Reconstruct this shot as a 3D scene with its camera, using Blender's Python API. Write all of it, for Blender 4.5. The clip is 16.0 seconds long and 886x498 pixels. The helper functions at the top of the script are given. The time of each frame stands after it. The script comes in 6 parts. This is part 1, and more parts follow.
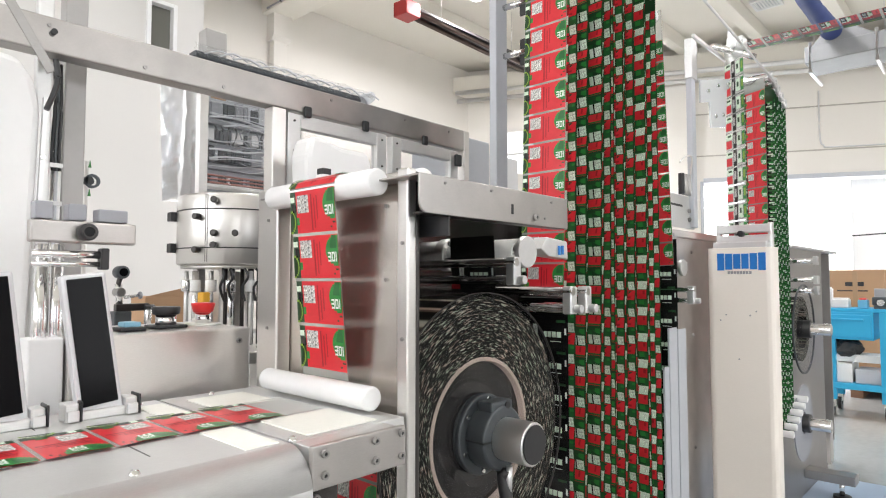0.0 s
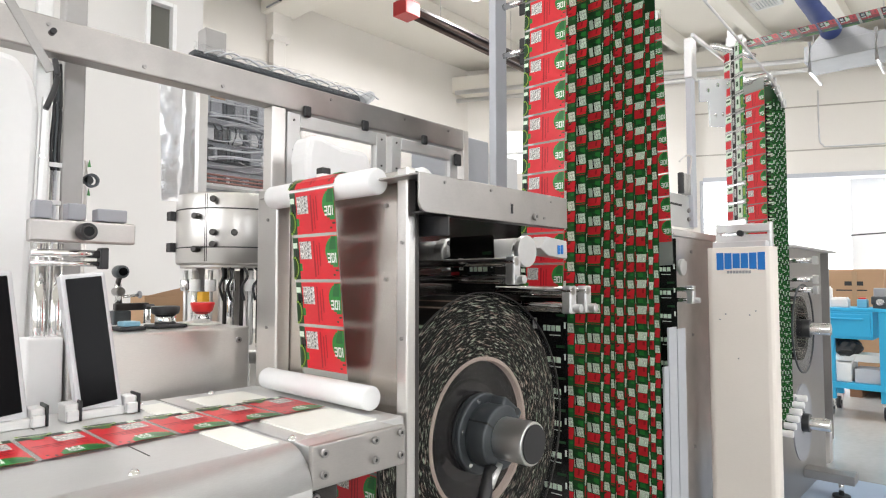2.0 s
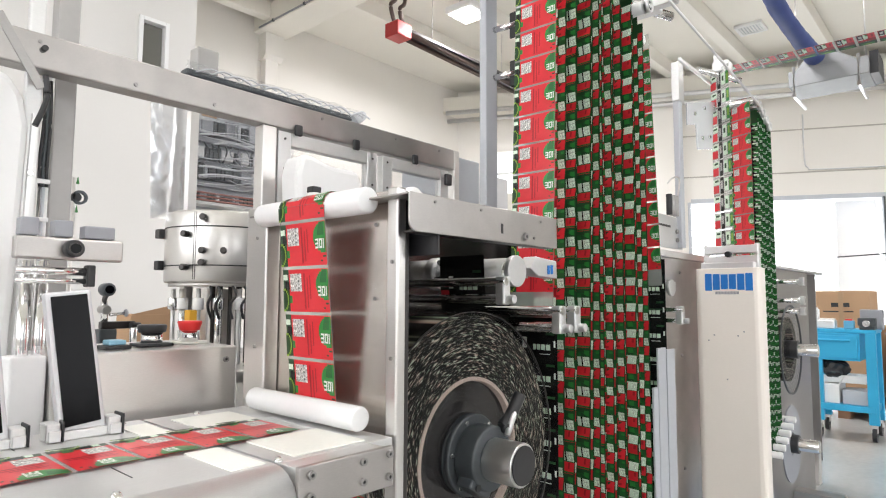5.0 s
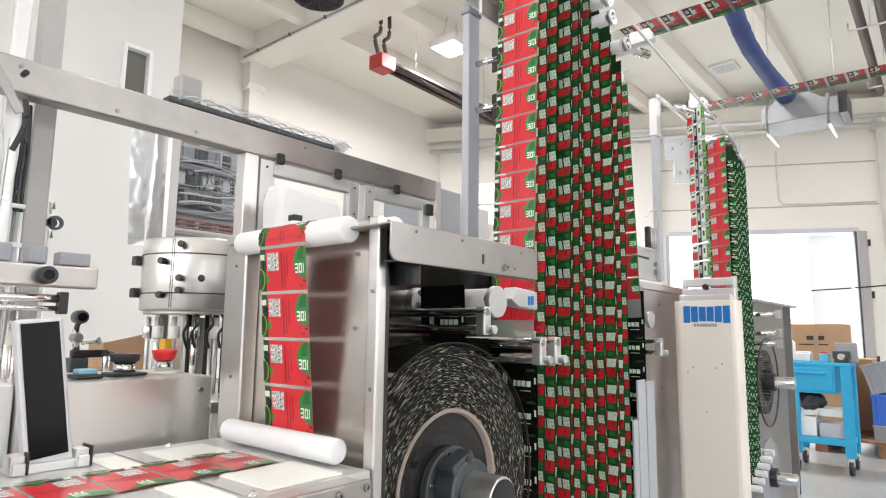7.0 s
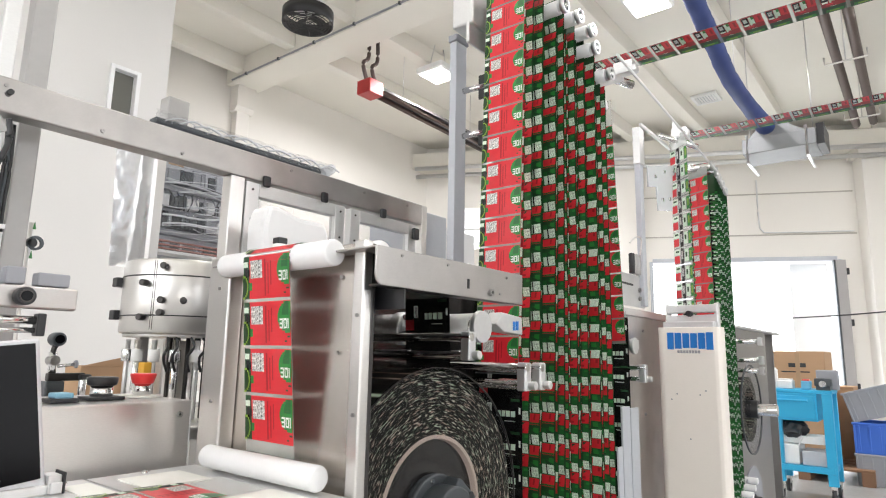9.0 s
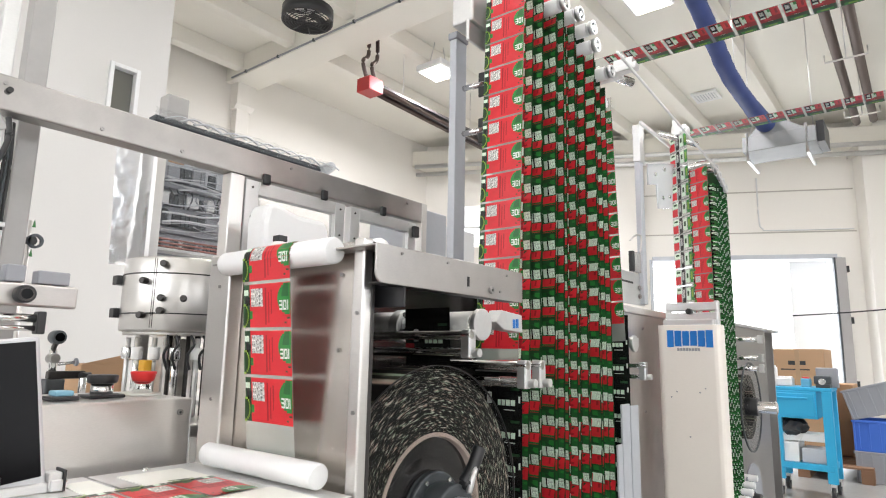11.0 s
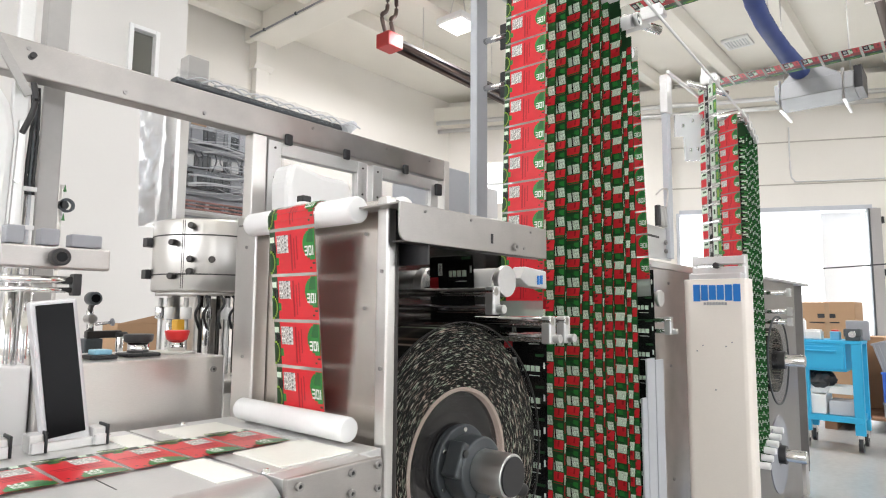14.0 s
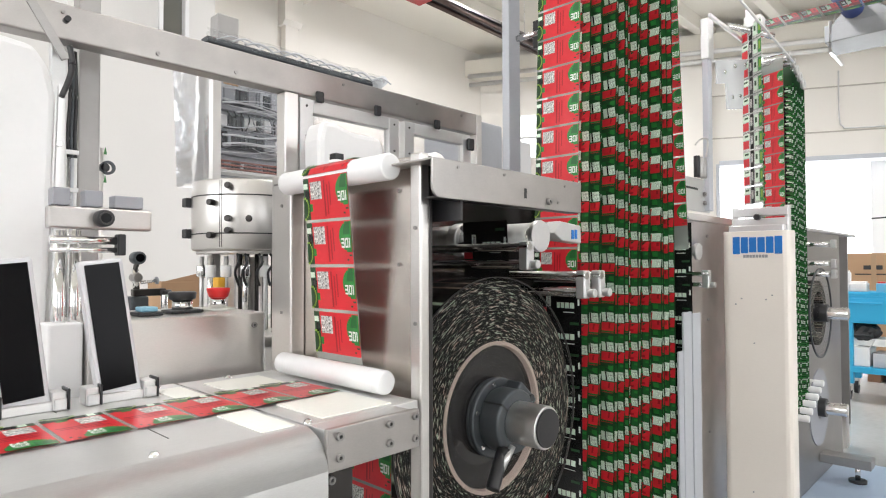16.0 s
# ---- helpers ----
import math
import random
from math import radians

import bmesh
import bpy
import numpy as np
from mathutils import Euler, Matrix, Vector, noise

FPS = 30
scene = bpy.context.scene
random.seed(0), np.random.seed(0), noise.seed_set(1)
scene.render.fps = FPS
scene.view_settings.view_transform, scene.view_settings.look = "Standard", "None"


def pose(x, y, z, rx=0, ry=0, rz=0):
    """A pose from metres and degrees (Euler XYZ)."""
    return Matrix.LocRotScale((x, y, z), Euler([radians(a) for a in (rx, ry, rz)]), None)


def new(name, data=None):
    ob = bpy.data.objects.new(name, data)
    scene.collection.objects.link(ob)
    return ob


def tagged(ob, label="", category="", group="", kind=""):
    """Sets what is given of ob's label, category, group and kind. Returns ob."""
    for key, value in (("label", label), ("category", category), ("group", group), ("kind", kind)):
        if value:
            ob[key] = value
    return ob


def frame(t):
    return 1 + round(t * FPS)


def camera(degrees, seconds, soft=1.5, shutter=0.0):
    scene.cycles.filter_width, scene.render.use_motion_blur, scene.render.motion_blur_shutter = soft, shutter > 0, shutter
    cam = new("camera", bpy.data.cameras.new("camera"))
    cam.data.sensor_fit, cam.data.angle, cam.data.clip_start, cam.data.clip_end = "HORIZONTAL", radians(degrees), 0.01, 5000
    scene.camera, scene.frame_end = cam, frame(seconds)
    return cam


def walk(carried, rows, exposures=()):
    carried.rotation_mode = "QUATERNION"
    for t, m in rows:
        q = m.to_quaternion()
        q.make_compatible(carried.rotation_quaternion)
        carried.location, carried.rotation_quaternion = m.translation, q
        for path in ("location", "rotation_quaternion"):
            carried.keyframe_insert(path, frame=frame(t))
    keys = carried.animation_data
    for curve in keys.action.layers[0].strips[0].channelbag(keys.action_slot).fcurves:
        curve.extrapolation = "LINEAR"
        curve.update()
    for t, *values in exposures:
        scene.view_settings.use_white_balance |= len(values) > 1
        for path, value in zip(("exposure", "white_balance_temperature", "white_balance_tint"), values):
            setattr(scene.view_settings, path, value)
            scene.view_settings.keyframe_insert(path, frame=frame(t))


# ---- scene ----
cam = camera(72.0, 16.0, soft=1.15)
EYE = (0.0, 0.0, 1.10)

# the camera only turns: tilt, lean and heading at each time
PATH = [
    (0.0, pose(*EYE, 92.900, 0.000, -47.400)),
    (0.5, pose(*EYE, 92.877, -0.019, -47.408)),
    (1.0, pose(*EYE, 92.836, 0.018, -47.429)),
    (1.5, pose(*EYE, 92.842, 0.013, -47.447)),
    (2.0, pose(*EYE, 92.850, 0.003, -47.444)),
    (2.5, pose(*EYE, 92.850, 0.003, -47.444)),
    (3.0, pose(*EYE, 92.887, -0.024, -47.523)),
    (3.5, pose(*EYE, 93.110, -0.041, -47.690)),
    (4.0, pose(*EYE, 93.629, -0.126, -47.936)),
    (6.5, pose(*EYE, 96.622, -0.534, -49.563)),
    (7.0, pose(*EYE, 97.503, -0.679, -50.217)),
    (7.5, pose(*EYE, 98.273, -0.819, -50.766)),
    (8.0, pose(*EYE, 99.040, -0.934, -51.246)),
    (8.5, pose(*EYE, 99.512, -1.002, -51.495)),
    (9.0, pose(*EYE, 99.819, -1.041, -51.651)),
    (11.5, pose(*EYE, 99.428, -1.005, -51.655)),
    (12.0, pose(*EYE, 98.853, -0.935, -51.474)),
    (12.5, pose(*EYE, 98.247, -0.829, -51.125)),
    (13.0, pose(*EYE, 97.420, -0.731, -50.596)),
    (13.5, pose(*EYE, 96.545, -0.570, -49.995)),
    (14.0, pose(*EYE, 95.608, -0.423, -49.351)),
    (14.5, pose(*EYE, 94.629, -0.257, -48.655)),
    (15.0, pose(*EYE, 93.622, -0.132, -47.873)),
    (15.5, pose(*EYE, 92.586, 0.024, -47.052)),
    (16.0, pose(*EYE, 91.458, 0.172, -46.185)),
]
walk(cam, PATH)

# ---- world, light ----
world = bpy.data.worlds.new("world")
scene.world = world
world.use_nodes = True
wn = world.node_tree
sky = wn.nodes.new("ShaderNodeTexSky")
sky.sky_type, sky.sun_disc = "NISHITA", False
sky.sun_elevation, sky.sun_rotation = radians(42), radians(60)
wn.links.new(sky.outputs[0], wn.nodes["Background"].inputs[0])
wn.nodes["Background"].inputs[1].default_value = 0.15


def area_lamp(name, m, sx, sy, watts, colour=(1, 1, 1)):
    d = bpy.data.lights.new(name, "AREA")
    d.shape, d.size, d.size_y, d.energy, d.color = "RECTANGLE", sx, sy, watts * 0.30, colour
    ob = new(name, d)
    ob.matrix_basis = m
    return ob


scene.view_settings.exposure = 0.02


# ---- materials ----
def mat(name, colour=(0.5, 0.5, 0.5), rough=0.5, metal=0.0, grain=0.0, scale=40.0, stretch=(1, 1, 1),
        stain=0.0, stain_scale=3.0, bump=0.0, rough_var=0.0, coat=0.0, alpha=1.0, emit=0.0, spec=0.5):
    m = bpy.data.materials.new(name)
    m.use_nodes = True
    nt, b = m.node_tree, m.node_tree.nodes["Principled BSDF"]
    b.inputs["Base Color"].default_value = (*colour, 1)
    b.inputs["Roughness"].default_value, b.inputs["Metallic"].default_value = rough, metal
    b.inputs["Coat Weight"].default_value, b.inputs["Alpha"].default_value = coat, alpha
    b.inputs["Specular IOR Level"].default_value = spec
    if emit:
        b.inputs["Emission Color"].default_value = (*colour, 1)
        b.inputs["Emission Strength"].default_value = emit
    if grain or stain or bump or rough_var:
        co = nt.nodes.new("ShaderNodeTexCoord")
        mp = nt.nodes.new("ShaderNodeMapping")
        mp.inputs["Scale"].default_value = stretch
        nt.links.new(co.outputs["Object"], mp.inputs[0])
        fine = nt.nodes.new("ShaderNodeTexNoise")
        fine.inputs["Scale"].default_value, fine.inputs["Detail"].default_value = scale, 4
        nt.links.new(mp.outputs[0], fine.inputs["Vector"])
        big = nt.nodes.new("ShaderNodeTexNoise")
        big.inputs["Scale"].default_value, big.inputs["Detail"].default_value = stain_scale, 5
        nt.links.new(co.outputs["Object"], big.inputs["Vector"])
        # colour factor 1 + grain*(fine-.5) + stain*(big-.5)
        a = nt.nodes.new("ShaderNodeMath"); a.operation = "MULTIPLY_ADD"
        nt.links.new(fine.outputs[0], a.inputs[0])
        a.inputs[1].default_value, a.inputs[2].default_value = grain * 2, 1 - grain
        c = nt.nodes.new("ShaderNodeMath"); c.operation = "MULTIPLY_ADD"
        nt.links.new(big.outputs[0], c.inputs[0])
        c.inputs[1].default_value = stain * 2
        d = nt.nodes.new("ShaderNodeMath"); d.operation = "SUBTRACT"
        nt.links.new(a.outputs[0], d.inputs[0])
        d.inputs[1].default_value = stain
        nt.links.new(d.outputs[0], c.inputs[2])
        mul = nt.nodes.new("ShaderNodeVectorMath"); mul.operation = "SCALE"
        mul.inputs[0].default_value = colour
        nt.links.new(c.outputs[0], mul.inputs["Scale"])
        nt.links.new(mul.outputs[0], b.inputs["Base Color"])
        if rough_var:
            r = nt.nodes.new("ShaderNodeMath"); r.operation = "MULTIPLY_ADD"; r.use_clamp = True
            nt.links.new(big.outputs[0], r.inputs[0])
            r.inputs[1].default_value, r.inputs[2].default_value = rough_var * 2, rough - rough_var
            nt.links.new(r.outputs[0], b.inputs["Roughness"])
        if bump:
            bu = nt.nodes.new("ShaderNodeBump")
            bu.inputs["Strength"].default_value, bu.inputs["Distance"].default_value = bump, 0.002
            nt.links.new(fine.outputs[0], bu.inputs["Height"])
            nt.links.new(bu.outputs[0], b.inputs["Normal"])
    return m


def clear_mat(name, colour, clear, rough=0.05, spec=0.5):
    """A thin clear sheet: mostly let through, the rest glossy and faintly coloured."""
    m = bpy.data.materials.new(name)
    m.use_nodes = True
    nt, b = m.node_tree, m.node_tree.nodes["Principled BSDF"]
    b.inputs["Base Color"].default_value = (*colour, 1)
    b.inputs["Roughness"].default_value, b.inputs["Specular IOR Level"].default_value = rough, spec
    tr, mx = nt.nodes.new("ShaderNodeBsdfTransparent"), nt.nodes.new("ShaderNodeMixShader")
    mx.inputs[0].default_value = clear
    nt.links.new(b.outputs[0], mx.inputs[1])
    nt.links.new(tr.outputs[0], mx.inputs[2])
    nt.links.new(mx.outputs[0], nt.nodes["Material Output"].inputs[0])
    return m


STEEL = mat("brushed_steel", (0.70, 0.68, 0.66), 0.30, 0.95, 0.10, 60, (3, 3, 40), 0.12, 5, 0.02, 0.08)
STEEL_X = mat("brushed_steel_long", (0.43, 0.41, 0.395), 0.34, 0.9, 0.12, 60, (3, 40, 40), 0.34, 9, 0.02, 0.08)
STEEL_SATIN = mat("satin_steel", (0.70, 0.70, 0.695), 0.44, 0.75, 0.10, 70, (2, 26, 26), 0.13, 7, 0.03, 0.06)
STEEL_DARK = mat("dark_steel", (0.075, 0.07, 0.068), 0.35, 0.9, 0.1, 60, (3, 3, 30), 0.2, 5, 0.02, 0.08)
STEEL_MIRROR = mat("mirror_steel", (0.66, 0.62, 0.575), 0.23, 1.0, 0.06, 60, (3, 3, 40), 0.25, 4, 0.02, 0.06)
# steel plate with the shade of its bay put into a near-black colour
STEEL_SHADED = mat("shaded_plate", (0.055, 0.050, 0.047), 0.20, 0.7, 0.2, 60, (3, 3, 30), 0.2, 5, 0.02, 0.08)
# opaque black in place of clear acrylic with a dark bay behind it
DISC_DIM = mat("acrylic_disc_dim", (0.022, 0.020, 0.020), 0.14, 0.0, 0.1, 40, (1, 1, 1), 0.2, 6, 0.01, 0.05, spec=0.6)
STEEL_MID = mat("worn_steel", (0.36, 0.35, 0.34), 0.36, 0.9, 0.12, 60, (3, 3, 40), 0.22, 5, 0.02, 0.08)
TURNED = mat("turned_steel", (0.74, 0.74, 0.73), 0.36, 1.0, 0.08, 90, (1, 60, 1), 0.06, 8)
GALV = mat("galvanised_sheet", (0.24, 0.245, 0.25), 0.55, 0.3, 0.06, 60, (1, 1, 1), 0.15, 5)
CHROME = mat("polished_steel", (0.8, 0.8, 0.8), 0.12, 1.0, 0.04, 90, (1, 1, 1), 0.05, 8)
ALU = mat("anodised_aluminium", (0.72, 0.72, 0.72), 0.38, 0.85, 0.05, 120, (1, 1, 1), 0.06, 9, 0.02)
WHITE_PL = mat("white_plastic", (0.85, 0.85, 0.85), 0.35, 0, 0.02, 90, (1, 1, 1), 0.03, 10, 0.02)
WHITE_PAD = mat("white_pad", (0.86, 0.86, 0.80), 0.6, 0, 0.03, 150, (1, 1, 1), 0.04, 14, 0.03)
COVER = mat("painted_cover", (0.92, 0.86, 0.79), 0.33, 0.0, 0.03, 80, (1, 1, 6), 0.05, 3, 0.02, 0.04)
BLACK = mat("black_plastic", (0.02, 0.02, 0.022), 0.4, 0, 0.2, 90, (1, 1, 1), 0.2, 10)
BLACK_GLASS = mat("black_glass", (0.004, 0.004, 0.005), 0.12, 0, 0, 30, (1, 1, 1), 0.1, 14, 0, 0.06, spec=0.10)
FRAME_GREY = mat("frame_grey", (0.60, 0.60, 0.62), 0.4, 0.3, 0.03, 90, (1, 1, 1), 0.08, 12)
GREY_CAST = mat("grey_cast", (0.075, 0.085, 0.093), 0.42, 0.4, 0.1, 90, (1, 1, 1), 0.15, 12, 0.04)
GREY_PAINT = mat("grey_paint", (0.52, 0.54, 0.58), 0.45, 0.2, 0.04, 90, (1, 1, 1), 0.06, 6)
WALL = mat("wall_paint", (0.86, 0.83, 0.78), 0.8, 0, 0.02, 60, (1, 1, 1), 0.05, 0.7, 0.04)
WALL_W = mat("white_wall_paint", (0.73, 0.715, 0.695), 0.8, 0, 0.02, 60, (1, 1, 1), 0.05, 0.7, 0.04)
CEIL = mat("ceiling_paint", (0.86, 0.83, 0.76), 0.85, 0, 0.02, 40, (1, 1, 1), 0.08, 0.6, 0.04)
CONC = mat("polished_concrete", (0.34, 0.34, 0.33), 0.22, 0, 0.10, 25, (1, 1, 1), 0.22, 0.9, 0.02, 0.08)
RED_PAINT = mat("red_paint", (0.44, 0.035, 0.035), 0.4, 0.1, 0.05, 60, (1, 1, 1), 0.1, 6)
RED_PL = mat("red_plastic", (0.75, 0.03, 0.03), 0.35)
BLUE = mat("blue_paint", (0.03, 0.40, 0.68), 0.4, 0.1, 0.03, 80, (1, 1, 1), 0.06, 5)
BLUE_PL = mat("blue_plastic", (0.05, 0.16, 0.62), 0.45, 0, 0.03, 80, (1, 1, 1), 0.08, 5)
BLUE_DUCT = mat("blue_fabric", (0.035, 0.06, 0.20), 0.6, 0, 0.06, 60, (1, 1, 1), 0.2, 4, 0.1)
GREY_PL = mat("grey_plastic", (0.33, 0.34, 0.37), 0.5, 0, 0.03, 80, (1, 1, 1), 0.08, 5)
CARD = mat("cardboard", (0.46, 0.29, 0.17), 0.85, 0, 0.06, 60, (1, 1, 8), 0.10, 4, 0.03)
CORE = mat("cardboard_core", (0.66, 0.53, 0.46), 0.8, 0, 0.08, 90, (1, 1, 1), 0.1, 12)
WOOD = mat("pallet_wood", (0.24, 0.13, 0.075), 0.8, 0, 0.25, 20, (2, 12, 12), 0.2, 3, 0.1)
PAPER = mat("white_paper", (0.84, 0.84, 0.82), 0.7, 0, 0.02, 90, (1, 1, 1), 0.04, 8)
DARKMETAL = mat("dark_pipe", (0.10, 0.07, 0.06), 0.45, 0.5, 0.2, 40, (1, 1, 1), 0.2, 4)
YELLOW = mat("yellow_plastic", (0.75, 0.40, 0.03), 0.5)
BLUE_INK = mat("blue_ink", (0.015, 0.19, 0.60), 0.4)
GREY_INK = mat("grey_ink", (0.35, 0.35, 0.36), 0.5)
LBL_RED = mat("label_red", (0.68, 0.024, 0.036), 0.28, 0, 0.06, 200, (1, 1, 1), 0.15, 30)
LBL_DEEP = mat("label_maroon", (0.36, 0.010, 0.018), 0.3)
LBL_DARK = mat("label_dark_green", (0.018, 0.066, 0.024), 0.28)
LBL_GREEN = mat("label_green", (0.03, 0.24, 0.045), 0.28, 0, 0.06, 200, (1, 1, 1), 0.2, 40)
LBL_LIME = mat("label_lime", (0.24, 0.40, 0.05), 0.3)
LBL_WHITE = mat("label_white", (0.80, 0.86, 0.80), 0.35)
LBL_TEXT = mat("label_text", (0.68, 0.80, 0.68), 0.35, 0, 1.4, 300, (1, 1, 1.0), 0.1, 40)
# label green made darker, mostly for webs that shade each other
LBL_SHADE = mat("label_shaded_green", (0.020, 0.135, 0.034), 0.3, 0, 0.1, 200, (1, 1, 1), 0.3, 40)
LBL_MINT = mat("label_mint", (0.70, 0.84, 0.70), 0.35, 0, 0.25, 300, (1, 1, 1), 0.1, 40)
LBL_BLACK = mat("label_black", (0.012, 0.012, 0.012), 0.25)
LBL_CODE = mat("label_code", (0.50, 0.50, 0.48), 0.4, 0, 2.2, 330, (1, 1, 1), 0.1, 40)
FILM = clear_mat("clear_film", (0.75, 0.80, 0.76), 0.66, 0.12)
ACRYLIC = clear_mat("clear_acrylic", (0.03, 0.03, 0.03), 0.88, 0.04, 0.5)
ACRYLIC_W = clear_mat("milky_acrylic", (0.8, 0.82, 0.85), 0.45, 0.06, 0.8)
GLASS = clear_mat("clear_panel", (0.2, 0.2, 0.2), 0.86, 0.03)
WRAP = clear_mat("stretch_wrap", (0.5, 0.52, 0.55), 0.82, 0.12, 1.0)
PANE = mat("window_pane", (0.17, 0.17, 0.15), 0.1)
LIGHT = mat("lamp_diffuser", (1, 0.98, 0.92), 0.5, emit=8)
OUTSIDE = mat("daylight_outside", (0.95, 0.97, 1.0), 1.0, emit=2.2)


def reel_mat():
    """The wound side of a label roll: fine tangential dashes of print edges between dark layers."""
    m = mat("wound_labels", (0.1, 0.1, 0.1), 0.55, spec=0.2)
    nt, b = m.node_tree, m.node_tree.nodes["Principled BSDF"]
    co = nt.nodes.new("ShaderNodeTexCoord")
    sp = nt.nodes.new("ShaderNodeSeparateXYZ")
    nt.links.new(co.outputs["Object"], sp.inputs[0])

    def math_node(op, a, v=None, bb=None):
        n = nt.nodes.new("ShaderNodeMath"); n.operation = op
        nt.links.new(a, n.inputs[0])
        if bb is not None:
            nt.links.new(bb, n.inputs[1])
        elif v is not None:
            n.inputs[1].default_value = v
        return n.outputs[0]
    ang = math_node("ARCTAN2", sp.outputs[2], bb=sp.outputs[0])
    xx, zz = math_node("MULTIPLY", sp.outputs[0], bb=sp.outputs[0]), math_node("MULTIPLY", sp.outputs[2], bb=sp.outputs[2])
    rad = math_node("SQRT", math_node("ADD", xx, bb=zz))
    ca, sa = math_node("COSINE", ang), math_node("SINE", ang)
    cb = nt.nodes.new("ShaderNodeCombineXYZ")
    nt.links.new(math_node("MULTIPLY", ca, 14.0), cb.inputs[0])
    nt.links.new(math_node("MULTIPLY", sa, 14.0), cb.inputs[1])
    nt.links.new(math_node("MULTIPLY", rad, 520.0), cb.inputs[2])
    no = nt.nodes.new("ShaderNodeTexNoise")
    no.inputs["Scale"].default_value, no.inputs["Detail"].default_value = 1.0, 0.6
    nt.links.new(cb.outputs[0], no.inputs["Vector"])
    ra = nt.nodes.new("ShaderNodeValToRGB")
    el = ra.color_ramp.elements
    el[0].position, el[0].color = 0.475, (0.005, 0.0045, 0.004, 1)
    el[1].position, el[1].color = 0.70, (0.58, 0.57, 0.53, 1)
    e = el.new(0.555); e.color = (0.013, 0.0115, 0.0095, 1)
    e = el.new(0.612); e.color = (0.13, 0.125, 0.105, 1)
    nt.links.new(no.outputs[0], ra.inputs[0])
    big = nt.nodes.new("ShaderNodeTexNoise")
    big.inputs["Scale"].default_value, big.inputs["Detail"].default_value = 0.45, 2
    nt.links.new(cb.outputs[0], big.inputs["Vector"])
    tint = nt.nodes.new("ShaderNodeValToRGB")
    el = tint.color_ramp.elements
    el[0].position, el[0].color = 0.38, (1.0, 0.74, 0.66, 1)
    el[1].position, el[1].color = 0.62, (0.80, 1.0, 0.80, 1)
    e = el.new(0.5); e.color = (1, 0.97, 0.88, 1)
    nt.links.new(big.outputs[0], tint.inputs[0])
    mx = nt.nodes.new("ShaderNodeMix"); mx.data_type, mx.blend_type = "RGBA", "MULTIPLY"
    mx.inputs[0].default_value = 1.0
    nt.links.new(ra.outputs[0], mx.inputs[6])
    nt.links.new(tint.outputs[0], mx.inputs[7])
    nt.links.new(mx.outputs[2], b.inputs["Base Color"])
    bu = nt.nodes.new("ShaderNodeBump")
    bu.inputs["Strength"].default_value, bu.inputs["Distance"].default_value = 0.5, 0.002
    nt.links.new(no.outputs[0], bu.inputs["Height"])
    nt.links.new(bu.outputs[0], b.inputs["Normal"])
    return m


REEL = reel_mat()

# ---- building helpers ----
ORG = {}


def thing(name, at, label="", category="", group="", kind=""):
    """An Empty at the base of a thing; its parts are meshes under it."""
    ob = new(name)
    ob.empty_display_size = 0.05
    ob.location = at
    ORG[ob] = Vector(at)
    return tagged(ob, label, category, group, kind)


def part(name, bm, material, parent, label=""):
    """Links a bmesh, built in world coordinates, as one mesh under a thing or part."""
    o = ORG[parent]
    bmesh.ops.translate(bm, verts=bm.verts, vec=-o)
    me = bpy.data.meshes.new(name)
    bm.to_mesh(me)
    bm.free()
    for mt in (material if isinstance(material, (list, tuple)) else [material]):
        me.materials.append(mt)
    ob = new(name, me)
    ob.parent = parent
    ORG[ob] = o
    if label:
        ob["label"] = label
    return ob


def solid(name, bm, material, at, label="", category="", group="", kind=""):
    """A one-mesh thing or piece of the setting, built in world coordinates."""
    o = Vector(at)
    bmesh.ops.translate(bm, verts=bm.verts, vec=-o)
    me = bpy.data.meshes.new(name)
    bm.to_mesh(me)
    bm.free()
    for mt in (material if isinstance(material, (list, tuple)) else [material]):
        me.materials.append(mt)
    ob = new(name, me)
    ob.location = o
    ORG[ob] = o
    return tagged(ob, label, category, group, kind)


def box(x0, x1, y0, y1, z0, z1, bevel=0.0, seg=2, bm=None, turn=None):
    """A bevelled block; turn: a matrix applied about its middle."""
    out = bm or bmesh.new()
    b = bmesh.new()
    c = Vector(((x0 + x1) / 2, (y0 + y1) / 2, (z0 + z1) / 2))
    bmesh.ops.create_cube(b, size=1)
    bmesh.ops.scale(b, vec=(abs(x1 - x0), abs(y1 - y0), abs(z1 - z0)), verts=b.verts)
    if bevel:
        bmesh.ops.bevel(b, geom=b.edges[:], offset=bevel, segments=seg, profile=0.5, affect="EDGES")
    m = Matrix.Translation(c) @ (turn or Matrix())
    bmesh.ops.transform(b, matrix=m, verts=b.verts)
    return merge(out, b)


def merge(out, b):
    me = bpy.data.meshes.new("tmp")
    b.to_mesh(me)
    b.free()
    out.from_mesh(me)
    bpy.data.meshes.remove(me)
    return out


